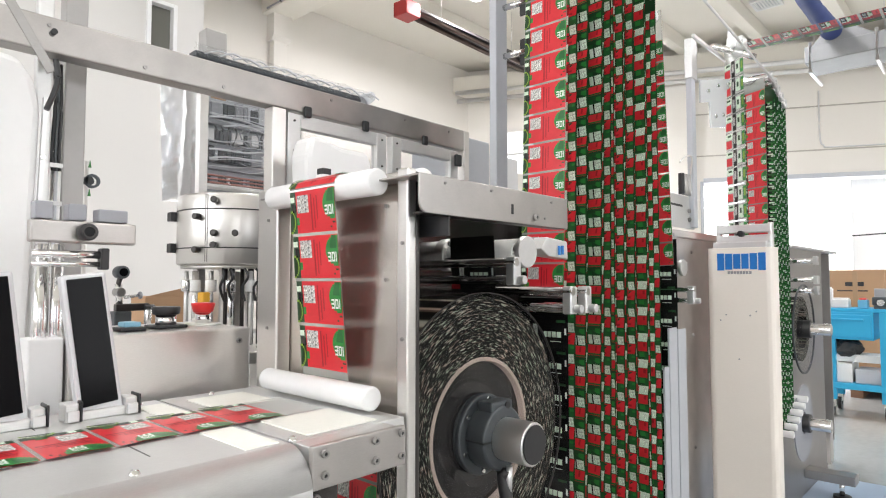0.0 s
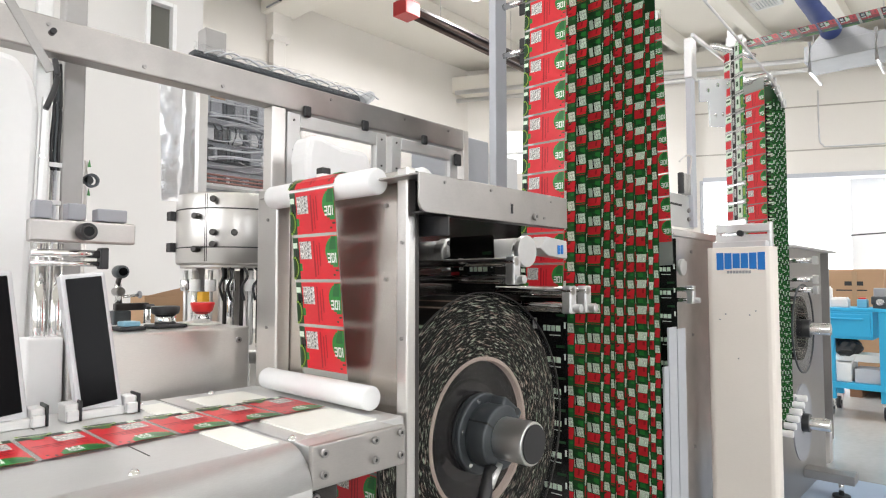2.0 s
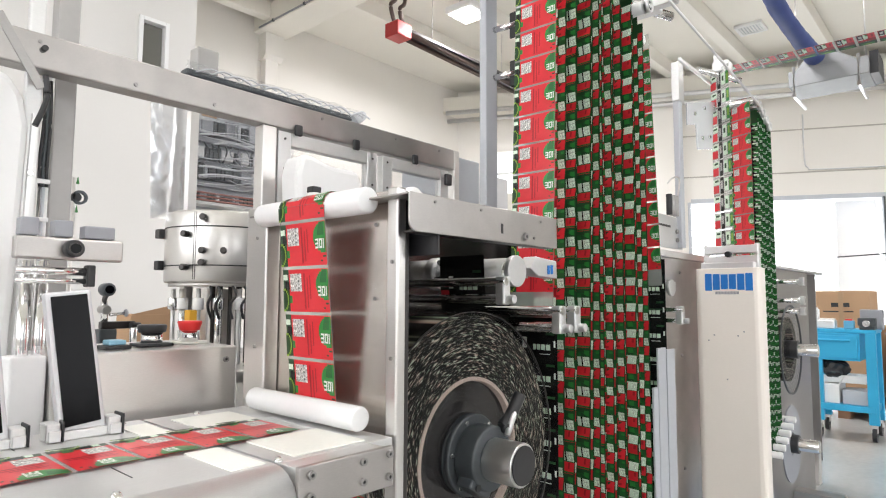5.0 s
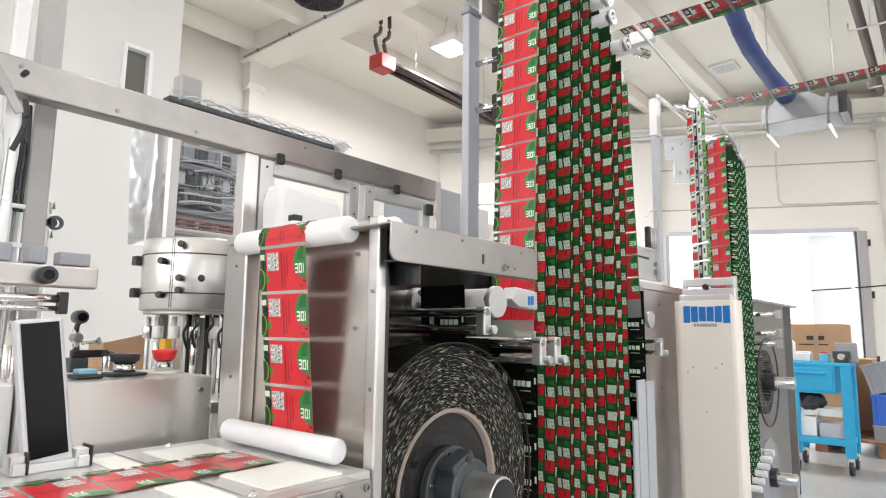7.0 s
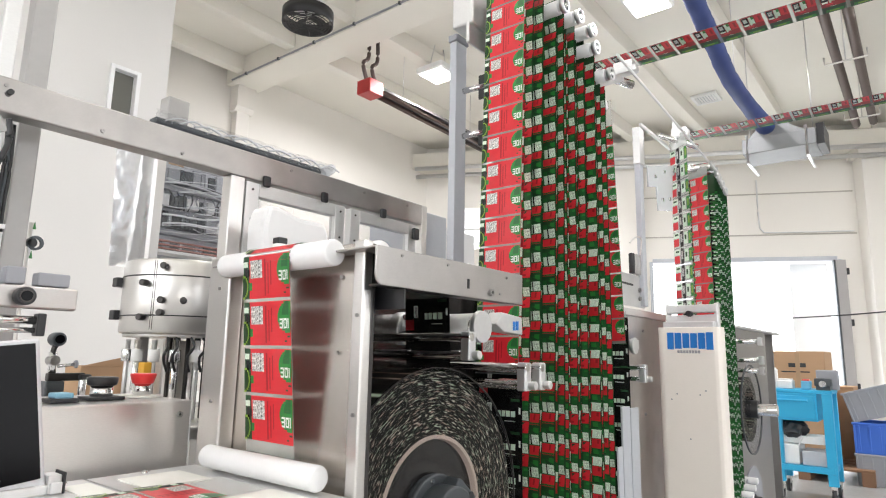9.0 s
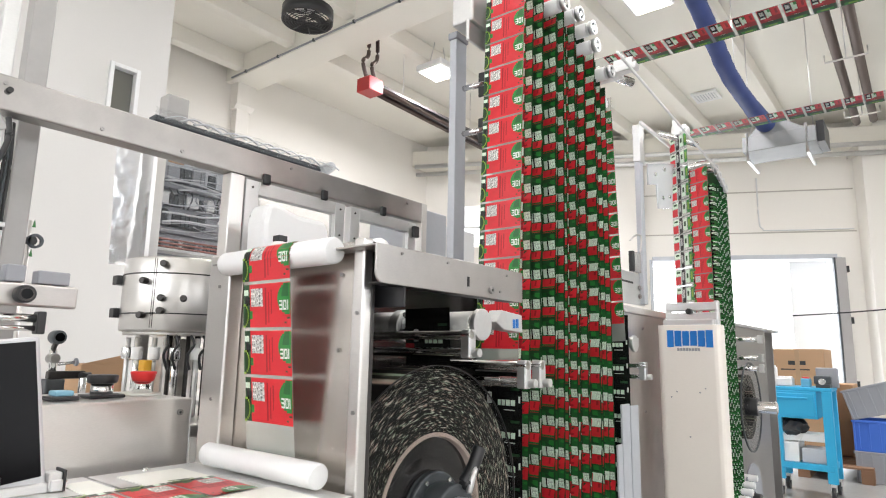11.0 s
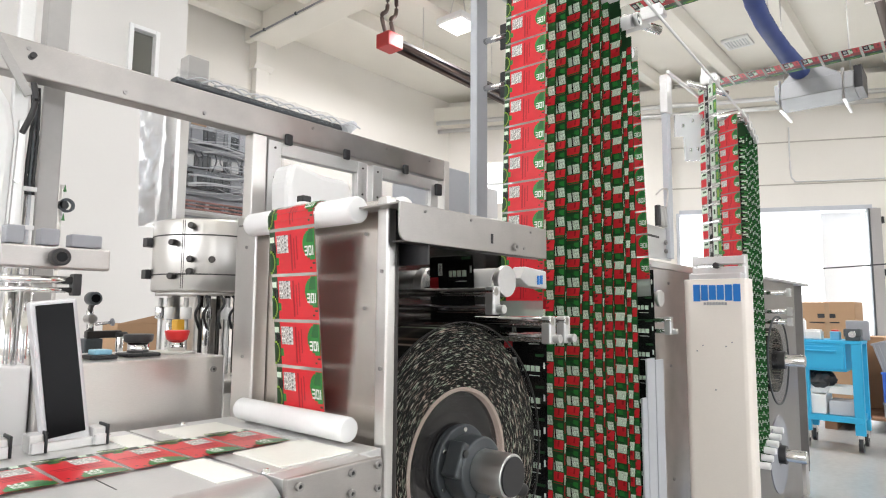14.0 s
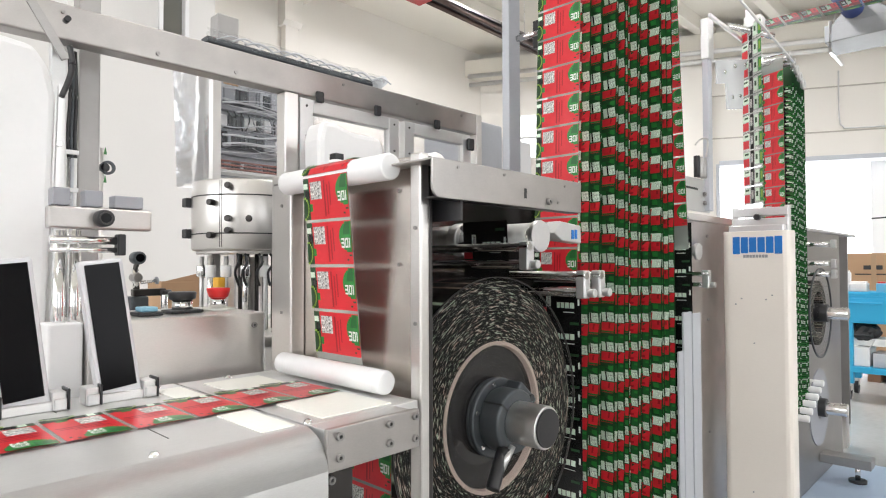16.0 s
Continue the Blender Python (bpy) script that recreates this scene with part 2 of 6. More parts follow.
def cyl(p0, p1, r, r2=None, n=24, bevel=0.0, bm=None, smooth=True):
    """A rod from p0 to p1, with rounded rims where bevel is given."""
    out = bm or bmesh.new()
    p0, p1 = Vector(p0), Vector(p1)
    d = p1 - p0
    b = bmesh.new()
    bmesh.ops.create_cone(b, cap_ends=True, segments=n, radius1=r, radius2=r if r2 is None else r2, depth=d.length)
    if bevel:
        rim = [e for e in b.edges if abs(e.verts[0].co.z - e.verts[1].co.z) < 1e-6]
        bmesh.ops.bevel(b, geom=rim, offset=bevel, segments=2, profile=0.5, affect="EDGES")
    for f in b.faces:
        f.smooth = smooth and len(f.verts) <= 4
    m = Matrix.Translation((p0 + p1) / 2) @ d.to_track_quat("Z", "Y").to_matrix().to_4x4()
    bmesh.ops.transform(b, matrix=m, verts=b.verts)
    return merge(out, b)


def tube(p0, p1, r_out, r_in, n=48, bm=None):
    """A ring or pipe from p0 to p1 with a bore."""
    out = bm or bmesh.new()
    p0, p1 = Vector(p0), Vector(p1)
    q = (p1 - p0).to_track_quat("Z", "Y")
    rings = []
    for p, r in ((p0, r_out), (p1, r_out), (p1, r_in), (p0, r_in)):
        rings.append([out.verts.new(p + q @ Vector((r * math.cos(2 * math.pi * k / n), r * math.sin(2 * math.pi * k / n), 0))) for k in range(n)])
    for a in range(4):
        ra, rb = rings[a], rings[(a + 1) % 4]
        for k in range(n):
            f = out.faces.new((ra[k], ra[(k + 1) % n], rb[(k + 1) % n], rb[k]))
            f.smooth = a in (0, 2)
    return out


def path_tube(points, r, n=10, bm=None):
    """A bent pipe or cable through points."""
    out = bm or bmesh.new()
    pts = [Vector(p) for p in points]
    rings = []
    for i, p in enumerate(pts):
        d = (pts[min(i + 1, len(pts) - 1)] - pts[max(i - 1, 0)]).normalized()
        q = d.to_track_quat("Z", "Y")
        rings.append([out.verts.new(p + q @ Vector((r * math.cos(2 * math.pi * k / n), r * math.sin(2 * math.pi * k / n), 0))) for k in range(n)])
    for a, b in zip(rings, rings[1:]):
        for k in range(n):
            f = out.faces.new((a[k], a[(k + 1) % n], b[(k + 1) % n], b[k]))
            f.smooth = True
    out.faces.new(rings[0][::-1]), out.faces.new(rings[-1])
    return out


def curve_points(pts, steps=8):
    """Points along a smooth curve through pts."""
    pts = [Vector(p) for p in pts]
    out = []
    for i in range(len(pts) - 1):
        a, b, c, d = pts[max(i - 1, 0)], pts[i], pts[i + 1], pts[min(i + 2, len(pts) - 1)]
        for k in range(steps):
            t = k / steps
            out.append(0.5 * (2 * b + (c - a) * t + (2 * a - 5 * b + 4 * c - d) * t * t + (3 * b - a - 3 * c + d) * t ** 3))
    return out + [pts[-1]]


def prism(outline, axis, a, b, bm=None, bevel=0.0):
    """Extrudes an outline (pairs) along axis from a to b. axis y: pairs are x, z; x: y, z; z: x, y."""
    out = bm or bmesh.new()
    t = bmesh.new()

    def at(p, h):
        return {"x": (h, p[0], p[1]), "y": (p[0], h, p[1]), "z": (p[0], p[1], h)}[axis]
    lo, hi = [t.verts.new(at(p, a)) for p in outline], [t.verts.new(at(p, b)) for p in outline]
    n = len(outline)
    t.faces.new(lo), t.faces.new(hi[::-1])
    for k in range(n):
        t.faces.new((lo[k], hi[k], hi[(k + 1) % n], lo[(k + 1) % n]))
    bmesh.ops.recalc_face_normals(t, faces=t.faces)
    if bevel:
        bmesh.ops.bevel(t, geom=t.edges[:], offset=bevel, segments=2, profile=0.5, affect="EDGES")
    return merge(out, t)


def bolt(parent, p, r=0.005, axis=(0, -1, 0), name="bolt"):
    """A hexagon-socket bolt head with a dark recess."""
    p, a = Vector(p), Vector(axis)
    bm = cyl(p, p + a * r * 0.6, r, n=16, bevel=r * 0.15)
    tube(p + a * r * 0.6, p + a * r * 0.9, r * 0.95, r * 0.5, 16, bm)
    head = part(name, bm, STEEL_MID, parent)
    if r > 0.004:
        part("socket", cyl(p + a * r * 0.6, p + a * r * 0.66, r * 0.5, n=6), BLACK, head)
    return head

# ---- the hall ----
HC = 5.65                                   # ceiling height
solid("floor", box(-6, 19, -7, 9, -0.2, 0), CONC, (0, 0, 0), "polished grey concrete factory floor", "floor", kind="structure")
solid("ceiling", box(-6, 19, -7, 9, HC, HC + 0.2), CEIL, (0, 0, HC), "cream painted concrete ceiling", "ceiling", kind="structure")
solid("wall_north", box(2.95, 10.6, 8.5, 8.75, 0, HC), WALL, (6, 8.6, 0), "plain cream plaster wall", "wall", kind="structure")
solid("wall_west", box(-6.2, -6, -7, 9, 0, HC), WALL, (-6, 0, 0), "plain cream wall behind the camera", "wall", kind="structure")
solid("wall_south", box(-6, 19, -7.2, -7, 0, HC), WALL, (0, -7, 0), "plain cream wall behind the camera", "wall", kind="structure")

# the white office block with its small window
WX0, WX1, WZ0, WZ1 = 2.30, 2.59, 3.30, 3.83
bm = box(-6, WX0, 6.0, 6.2, 0, HC)
box(WX1, 2.87, 6.0, 6.2, 0, HC, bm=bm)
box(WX0, WX1, 6.0, 6.2, 0, WZ0, bm=bm)
box(WX0, WX1, 6.0, 6.2, WZ1, HC, bm=bm)
solid("wall_office_side", box(2.67, 2.87, 6.2, 8.8, 0, HC), WALL_W, (2.8, 7.5, 0), "smooth white side wall of the office block", "wall", kind="structure")
solid("wall_office", bm, WALL_W, (0, 6, 0), "smooth white wall of an inner office block", "wall", kind="structure")
w = thing("window_1", (2.445, 6.0, WZ0), "small white framed window in the office wall", "window", kind="structure")
bm = box(WX0, WX0 + 0.04, 5.97, 6.1, WZ0, WZ1, 0.004)
box(WX1 - 0.04, WX1, 5.97, 6.1, WZ0, WZ1, 0.004, bm=bm)
box(WX0 + 0.04, WX1 - 0.04, 5.97, 6.1, WZ0, WZ0 + 0.04, 0.004, bm=bm)
box(WX0 + 0.04, WX1 - 0.04, 5.97, 6.1, WZ1 - 0.04, WZ1, 0.004, bm=bm)
part("window_frame", bm, WHITE_PL, w)
part("pane", box(WX0 + 0.04, WX1 - 0.04, 6.05, 6.06, WZ0 + 0.04, WZ1 - 0.04), PANE, w, "dark glass pane")

# the skewed end wall, by its own direction along u
UX, UY = 0.43, -0.903
UA = Vector((10.05, 8.5, 0))
UM = Matrix.Translation(UA) @ Matrix(((UX, -UY, 0, 0), (UY, UX, 0, 0), (0, 0, 1, 0), (0, 0, 0, 1)))  # u along, n outwards


def on_wall(bm):
    bmesh.ops.transform(bm, matrix=UM, verts=bm.verts)
    bmesh.ops.recalc_face_normals(bm, faces=bm.faces)
    return bm


G0, G1, GH = 4.72, 8.02, 3.0
bm = box(-0.5, 0.85, 0, 0.25, 0, HC)
box(0.85, 1.2, 0, 0.25, 0, 3.35, bm=bm)
box(0.85, 1.2, 0, 0.25, 4.25, HC, bm=bm)
box(1.2, G0, 0, 0.25, 0, HC, bm=bm)
box(G0, G1, 0, 0.25, GH, HC, bm=bm)
box(G1, 18, 0, 0.25, 0, HC, bm=bm)
end_wall = solid("wall_east", on_wall(bm), WALL, UA, "cream precast concrete panel wall with a wide open doorway", "wall", kind="structure")
bm = bmesh.new()
for z in (3.5, 4.32):
    box(1.3, 8.4, -0.012, 0, z - 0.012, z + 0.012, bm=bm)
solid("trim_joints", on_wall(bm), mat("joint_shadow", (0.5, 0.47, 0.42), 0.8), UA, "horizontal panel joints of the wall", "wall joint", kind="structure")
bm = bmesh.new()
for u in (3.9, 8.44):
    box(u, u + 0.55, -0.4, 0, 0, 4.9, 0.01, bm=bm)
    box(u - 0.1, u + 0.65, -0.55, 0, 4.9, 5.05, 0.01, bm=bm)
solid("wall_pillars", on_wall(bm), WALL, UA, "cream concrete pillars against the end wall", "pillar", kind="structure")
solid("trim_beam", on_wall(box(-0.3, 14, -0.45, 0, 5.05, 5.4, 0.01)), CEIL, UA, "concrete edge beam under the ceiling", "beam", kind="structure")
dw = thing("window_2", UA, "narrow bright window high in the end wall", "window", kind="structure")
part("pane", on_wall(box(0.86, 1.19, 0.1, 0.12, 3.36, 4.24)), OUTSIDE, dw, "bright daylit pane")
part("window_frame", on_wall(box(0.85, 1.2, -0.02, 0.03, 3.75, 3.80, bm=box(0.85, 0.88, -0.02, 0.05, 3.35, 4.25))), WHITE_PL, dw)
gd = thing("door_1", UA, "open industrial door with a white swung leaf", "door", kind="structure")
bm = box(G0 - 0.06, G0, -0.05, 0.3, 0, GH, 0.004)
box(G1, G1 + 0.07, -0.05, 0.3, 0, GH, 0.004, bm=bm)
box(G0, G1, -0.05, 0.3, GH - 0.03, GH + 0.06, 0.004, bm=bm)
part("door_frame", on_wall(bm), GREY_PAINT, gd)
leaf = part("door_leaf", on_wall(box(7.30, 7.97, 0.32, 0.37, 0.02, 2.98, 0.01)), mat("leaf_paint", (0.88, 0.88, 0.88), 0.5, 0, 0.02, 60, (1, 1, 1), 0.03, 3), gd, "white sheet metal leaf")
part("leaf_edge", on_wall(box(7.96, 8.13, -0.12, -0.052, 0.02, 2.98, 0.006)), mat("leaf_grey", (0.40, 0.385, 0.38), 0.5, 0, 0.03, 60, (1, 1, 1), 0.06, 3), gd, "grey edge-on second leaf")
part("leaf_seal", on_wall(box(7.925, 7.955, -0.12, -0.052, 0.02, 2.98, 0.004)), GREY_CAST, gd, "dark rubber seal")
for hz in (0.6, 1.75, 2.7):
    part("hinge", on_wall(box(8.13, 8.17, -0.14, -0.05, hz, hz + 0.12, 0.006)), BLACK, gd)
bm = bmesh.new()
box(-3, 22, 6, 6.1, -3, 9, bm=bm)
solid("backdrop", on_wall(bm), OUTSIDE, UA, "overexposed daylight outside the open door", "backdrop", kind="structure")
solid("ground", on_wall(box(-3, 22, 0.25, 6, -0.25, -0.02)), CONC, UA, "pale concrete yard outside the door", "ground", kind="structure")

# beams and ribs of the ceiling
bm = box(5.0, 5.5, -7, 8.5, 5.30, HC, 0.015)
solid("ceiling_beam_cross", bm, CEIL, (5.2, 0, HC), "deep cream concrete cross beam", "beam", kind="structure")
bm = bmesh.new()
for i in range(12):
    y = 8.1 - i * 1.25
    box(-6, 5.0, y - 0.09, y + 0.09, 5.40, HC, 0.01, bm=bm)
    if i:
        box(5.5, 16, y - 0.09, y + 0.09, 5.40, HC, 0.01, bm=bm)
solid("ceiling_ribs", bm, CEIL, (0, 0, HC), "parallel concrete ceiling ribs", "rib", kind="structure")
bm = box(5.15, 5.38, 8.36, 8.5, 0, 4.9, 0.01)
prism([(8.5, 4.88), (8.36, 4.88), (8.29, 4.95), (8.29, 5.3), (8.5, 5.3)], "x", 5.10, 5.43, bm)
solid("pillar_north", bm, WALL, (5.2, 8.3, 0), "cream concrete pillar with a corbel under the beam", "pillar", kind="structure")


def ceiling_lamp(x, y, z=5.2):
    t = thing("ceiling_lamp", (x, y, z), "white square industrial ceiling floodlight", "lamp", "ceiling lamps of the hall")
    part("housing", box(x - 0.24, x + 0.24, y - 0.24, y + 0.24, z, z + 0.1, 0.02), WHITE_PL, t)
    part("diffuser", box(x - 0.2, x + 0.2, y - 0.2, y + 0.2, z - 0.012, z - 0.001), LIGHT, t, "bright lit diffuser")
    for side in (-1, 1):
        part("bracket", path_tube([(x + 0.2 * side, y, z + 0.1), (x + 0.1 * side, y, HC)], 0.008), STEEL, t)


LAMPS = [(6.6, 2.25), (6.6, 5.4), (2.0, 2.2), (2.0, -1.5), (-2.5, 2.2), (-2.5, -1.5), (6.6, -1.5), (10.5, -1.5)]
for lx, ly in LAMPS:
    ceiling_lamp(lx, ly)
    area_lamp("lamp_light", pose(lx, ly, 5.15), 0.4, 0.4, 900 if ly > 5 else 330 if lx == 6.6 else 155, (1.0, 0.982, 1.0))
area_lamp("door_daylight", Matrix.Translation(UA + Vector((UX, UY, 0)) * 6.4 + Vector((0.0, 0.0, 1.5)) + Vector((0.903, 0.43, 0)) * 0.3)
          @ Vector((0.903, 0.43, 0)).to_track_quat("Z", "Y").to_matrix().to_4x4(), 3.1, 2.9, 450, (0.95, 0.98, 1.0))
# glowing panels and lamps added out of view behind the camera, as fill light
for i, wy in enumerate((-4.5, -1.5, 1.5, 4.5)):
    o = solid("window_%d" % (i + 3), box(-5.99, -5.97, wy - 1.2, wy + 1.2, 1.4, 4.2), OUTSIDE, (-6, wy, 2.8), "tall glowing panel out of view, added as fill light", "window", kind="structure")
    area_lamp("window_daylight", pose(-5.93, wy, 2.8, 0, -90, 0), 2.8, 2.4, 42, (0.96, 0.98, 1.0))
for i, wx in enumerate((-3.5, 0.0, 3.5, 7.0)):
    o = solid("window_%d" % (i + 7), box(wx - 1.2, wx + 1.2, -6.99, -6.97, 1.4, 4.2), OUTSIDE, (wx, -7, 2.8), "tall glowing panel out of view, added as fill light", "window", kind="structure")
    area_lamp("window_daylight", pose(wx, -6.93, 2.8, 90, 0, 0), 2.4, 2.8, 38, (0.96, 0.98, 1.0))

# radiant heater hung under the ceiling
t = thing("radiant_heater", (5.6, 5.8, 4.7), "red burner box with long dark radiant tubes", "heater")
part("burner_box", box(5.47, 5.74, 5.69, 5.94, 4.63, 4.83, 0.012), RED_PAINT, t, "red sheet metal burner box")
for dy in (-0.08, 0.08):
    part("tube", cyl((5.74, 5.81 + dy, 4.72), (9.3, 5.95 + dy, 4.72), 0.034, n=14), DARKMETAL, t)
part("reflector", prism([(5.70, 4.74), (5.75, 4.81), (5.92, 4.81), (5.97, 4.74), (5.92, 4.80), (5.75, 4.80)], "x", 5.76, 9.3), STEEL_DARK, t)
for dx in (0.05, 0.22):
    part("gas_hose", path_tube(curve_points([(5.48 + dx, 5.81, 4.82), (5.40 + dx, 5.81, 5.05), (5.50 + dx, 5.81, 5.2), (5.48 + dx, 5.81, HC)]), 0.028), DARKMETAL, t)
for x in (6.3, 8.0):
    part("chain", path_tube([(x, 5.83, 4.86), (x, 5.83, HC)], 0.006), STEEL, t)

# round black fan under the ceiling
FX, FY, FZ = 4.19, 5.45, 4.95
t = thing("ceiling_fan", (FX, FY, FZ), "black round ventilator hung from the ceiling", "fan")
part("shroud", tube((FX, FY, FZ - 0.02), (FX, FY, FZ + 0.13), 0.30, 0.285), BLACK, t)
bm = bmesh.new()
for k in range(7):
    r = 0.05 + 0.035 * k
    tube((FX, FY, FZ - 0.03), (FX, FY, FZ - 0.02), r, r - 0.006, 32, bm)
for k in range(8):
    a = k * math.pi / 4
    path_tube([(FX, FY, FZ - 0.025), (FX + 0.29 * math.cos(a), FY + 0.29 * math.sin(a), FZ - 0.025)], 0.005, 6, bm)
part("grille", bm, BLACK, t)
for k in range(5):
    a = k * 2 * math.pi / 5
    part("blade", box(FX + 0.03, FX + 0.26, FY - 0.05, FY + 0.05, FZ + 0.08, FZ + 0.09) if k == 0 else
         prism([(FX + 0.04 * math.cos(a), FY + 0.04 * math.sin(a)), (FX + 0.27 * math.cos(a - 0.2), FY + 0.27 * math.sin(a - 0.2)),
                (FX + 0.27 * math.cos(a + 0.25), FY + 0.27 * math.sin(a + 0.25))], "z", FZ + 0.08, FZ + 0.09), BLACK, t)
part("motor_can", cyl((FX, FY, FZ + 0.16), (FX, FY, FZ + 0.45), 0.16, bevel=0.02), WHITE_PL, t)
part("hanger", cyl((FX, FY, FZ + 0.45), (FX, FY, HC), 0.02), STEEL, t)

# flexible blue air duct that runs to a metal air box
t = thing("air_duct", (7.5, 1.5, 4.6), "wrinkled dark blue fabric air duct under the ceiling", "duct")
pts = curve_points([(2.0, 1.45, 5.25), (4.3, 1.45, 4.74), (5.53, 1.45, 4.42), (6.10, 1.45, 4.27), (6.75, 1.45, 4.10), (7.6, 1.42, 4.03), (8.25, 1.38, 4.00)], 12)
bm = bmesh.new()
rings = []
for i, p in enumerate(pts):
    d = (pts[min(i + 1, len(pts) - 1)] - pts[max(i - 1, 0)]).normalized()
    q = d.to_track_quat("Z", "Y")
    r = 0.088 + 0.006 * max(0.0, (i - 56) / 4) + 0.002 * math.sin(i * 2.1) + 0.002 * math.sin(i * 5.3)
    rings.append([bm.verts.new(p + q @ Vector((r * math.cos(a * math.pi / 10), r * math.sin(a * math.pi / 10), 0)) * (1 + 0.04 * noise.noise(Vector((i * 0.6, a * 0.9, 0))))) for a in range(20)])
for a, b in zip(rings, rings[1:]):
    for k in range(20):
        f = bm.faces.new((a[k], a[(k + 1) % 20], b[(k + 1) % 20], b[k]))
        f.smooth = True
part("hose", bm, BLUE_DUCT, t)
for x, z in ((3.0, 5.05), (5.2, 4.55), (7.0, 4.12)):
    part("hanger", path_tube([(x, 1.45, z), (x, 1.45, HC)], 0.006, 6), STEEL, t)
t = thing("air_box", (8.35, 1.25, 3.6), "galvanised sheet metal air handling box under the ceiling", "air unit")
bm = box(8.15, 8.75, 0.85, 1.66, 3.66, 3.86, 0.01)
part("body", bm, GALV, t)
prof = [(0.95, 3.86), (1.60, 3.86), (1.42, 4.06), (1.24, 4.06)]
part("hood", prism(prof, "x", 8.2, 8.6), GALV, t)
part("fan_end", prism([(8.2, 3.66), (8.7, 3.66), (8.7, 3.92), (8.2, 3.92)], "y", 0.77, 0.85), BLACK, t, "black louvred end")
for y in (0.95, 1.6):
    part("bracket", path_tube([(8.15, y, 3.9), (8.13, y, 3.54), (8.75, y, 3.54)], 0.02, 8), ALU, t)
for y in (0.9, 1.6):
    part("rod", path_tube([(8.4, y, 3.86), (8.4, y, HC)], 0.008, 6), STEEL, t)

# dark radiant tubes, pipes, vent and cables
t = thing("heating_pipes", (8.8, 0.5, 4.8), "pair of dark brown heating tubes under the ceiling", "pipe")
for dy in (-0.13, 0.09):
    part("tube", cyl((3.0, 0.48 + dy, 4.8), (11.2, 0.52 + dy, 4.8), 0.055, n=16), DARKMETAL, t)
for x in (6.2, 8.4, 10.6):
    bm = path_tube([(x, 0.28, 4.8), (x, 0.28, 4.7), (x, 0.72, 4.7), (x, 0.72, 4.8)], 0.012, 6)
    path_tube([(x, 0.5, 4.7), (x, 0.5, HC)], 0.008, 6, bm)
    part("hanger", bm, STEEL, t)
for i, z in enumerate((4.86, 5.0)):
    t = thing("wall_pipe", UA + Vector((0, 0, z)), "grey service pipe along the end wall", "pipe", "pipes along the end wall")
    part("pipe", on_wall(cyl((-0.1, -0.5 - 0.12 * i, z), (12, -0.5 - 0.12 * i, z), 0.045, n=14)), ALU, t)
    part("clip", on_wall(box(4.4, 4.45, -0.7, -0.4, z - 0.06, z + 0.06)), ALU, t)
t = thing("cable_conduit", UA + Vector((0, 0, 3.5)), "thin grey conduit bent along the wall", "conduit")
part("conduit", on_wall(path_tube(curve_points([(6.72, -0.03, 4.6), (6.72, -0.03, 3.75), (6.78, -0.03, 3.58), (6.95, -0.03, 3.54), (8.35, -0.03, 3.54)]), 0.014, 8)), ALU, t)
t = thing("wall_cable", UA, "slack black cable hung across the doorway", "cable")
part("cable", on_wall(path_tube(curve_points([(7.0, -0.6, 1.86), (8.0, -0.6, 1.93), (9.2, -0.6, 2.05)]), 0.012, 8)), BLACK, t)
t = thing("beam_conduit", (4.98, 2.0, 5.32), "thin grey cable conduit clipped along the cross beam", "conduit")
part("conduit", cyl((4.985, 8.3, 5.325), (4.985, -4.0, 5.325), 0.014, n=10), GREY_PL, t)
for k in range(9):
    part("clip", box(4.965, 5.0, 7.9 - 0.8 * k, 7.93 - 0.8 * k, 5.305, 5.345, 0.003), GREY_CAST, t)
t = thing("ceiling_vent", (10.6, 2.6, HC), "white square air vent in the ceiling", "vent")
VX, VY, VW = 10.76, 2.71, 0.21
bm = box(VX - VW, VX - VW + 0.05, VY - VW, VY + VW, HC - 0.05, HC - 0.002, 0.004)
box(VX + VW - 0.05, VX + VW, VY - VW, VY + VW, HC - 0.05, HC - 0.002, 0.004, bm=bm)
box(VX - VW + 0.05, VX + VW - 0.05, VY - VW, VY - VW + 0.05, HC - 0.05, HC - 0.002, 0.004, bm=bm)
box(VX - VW + 0.05, VX + VW - 0.05, VY + VW - 0.05, VY + VW, HC - 0.05, HC - 0.002, 0.004, bm=bm)
part("frame", bm, WHITE_PL, t)
part("backing", box(VX - 0.16, VX + 0.16, VY - 0.16, VY + 0.16, HC - 0.03, HC - 0.01), GREY_PAINT, t)
for k in range(7):
    part("slat", box(VX - 0.155, VX + 0.155, VY - 0.145 + k * 0.045, VY - 0.120 + k * 0.045, HC - 0.045, HC - 0.032), WHITE_PL, t)

# ---- label webs ----
PITCH, LW = 0.0688, 0.111                  # label repeat along the web, web width
Y0, Y1 = 0.703, 0.814                      # the web's edges
YM = (Y0 + Y1) / 2


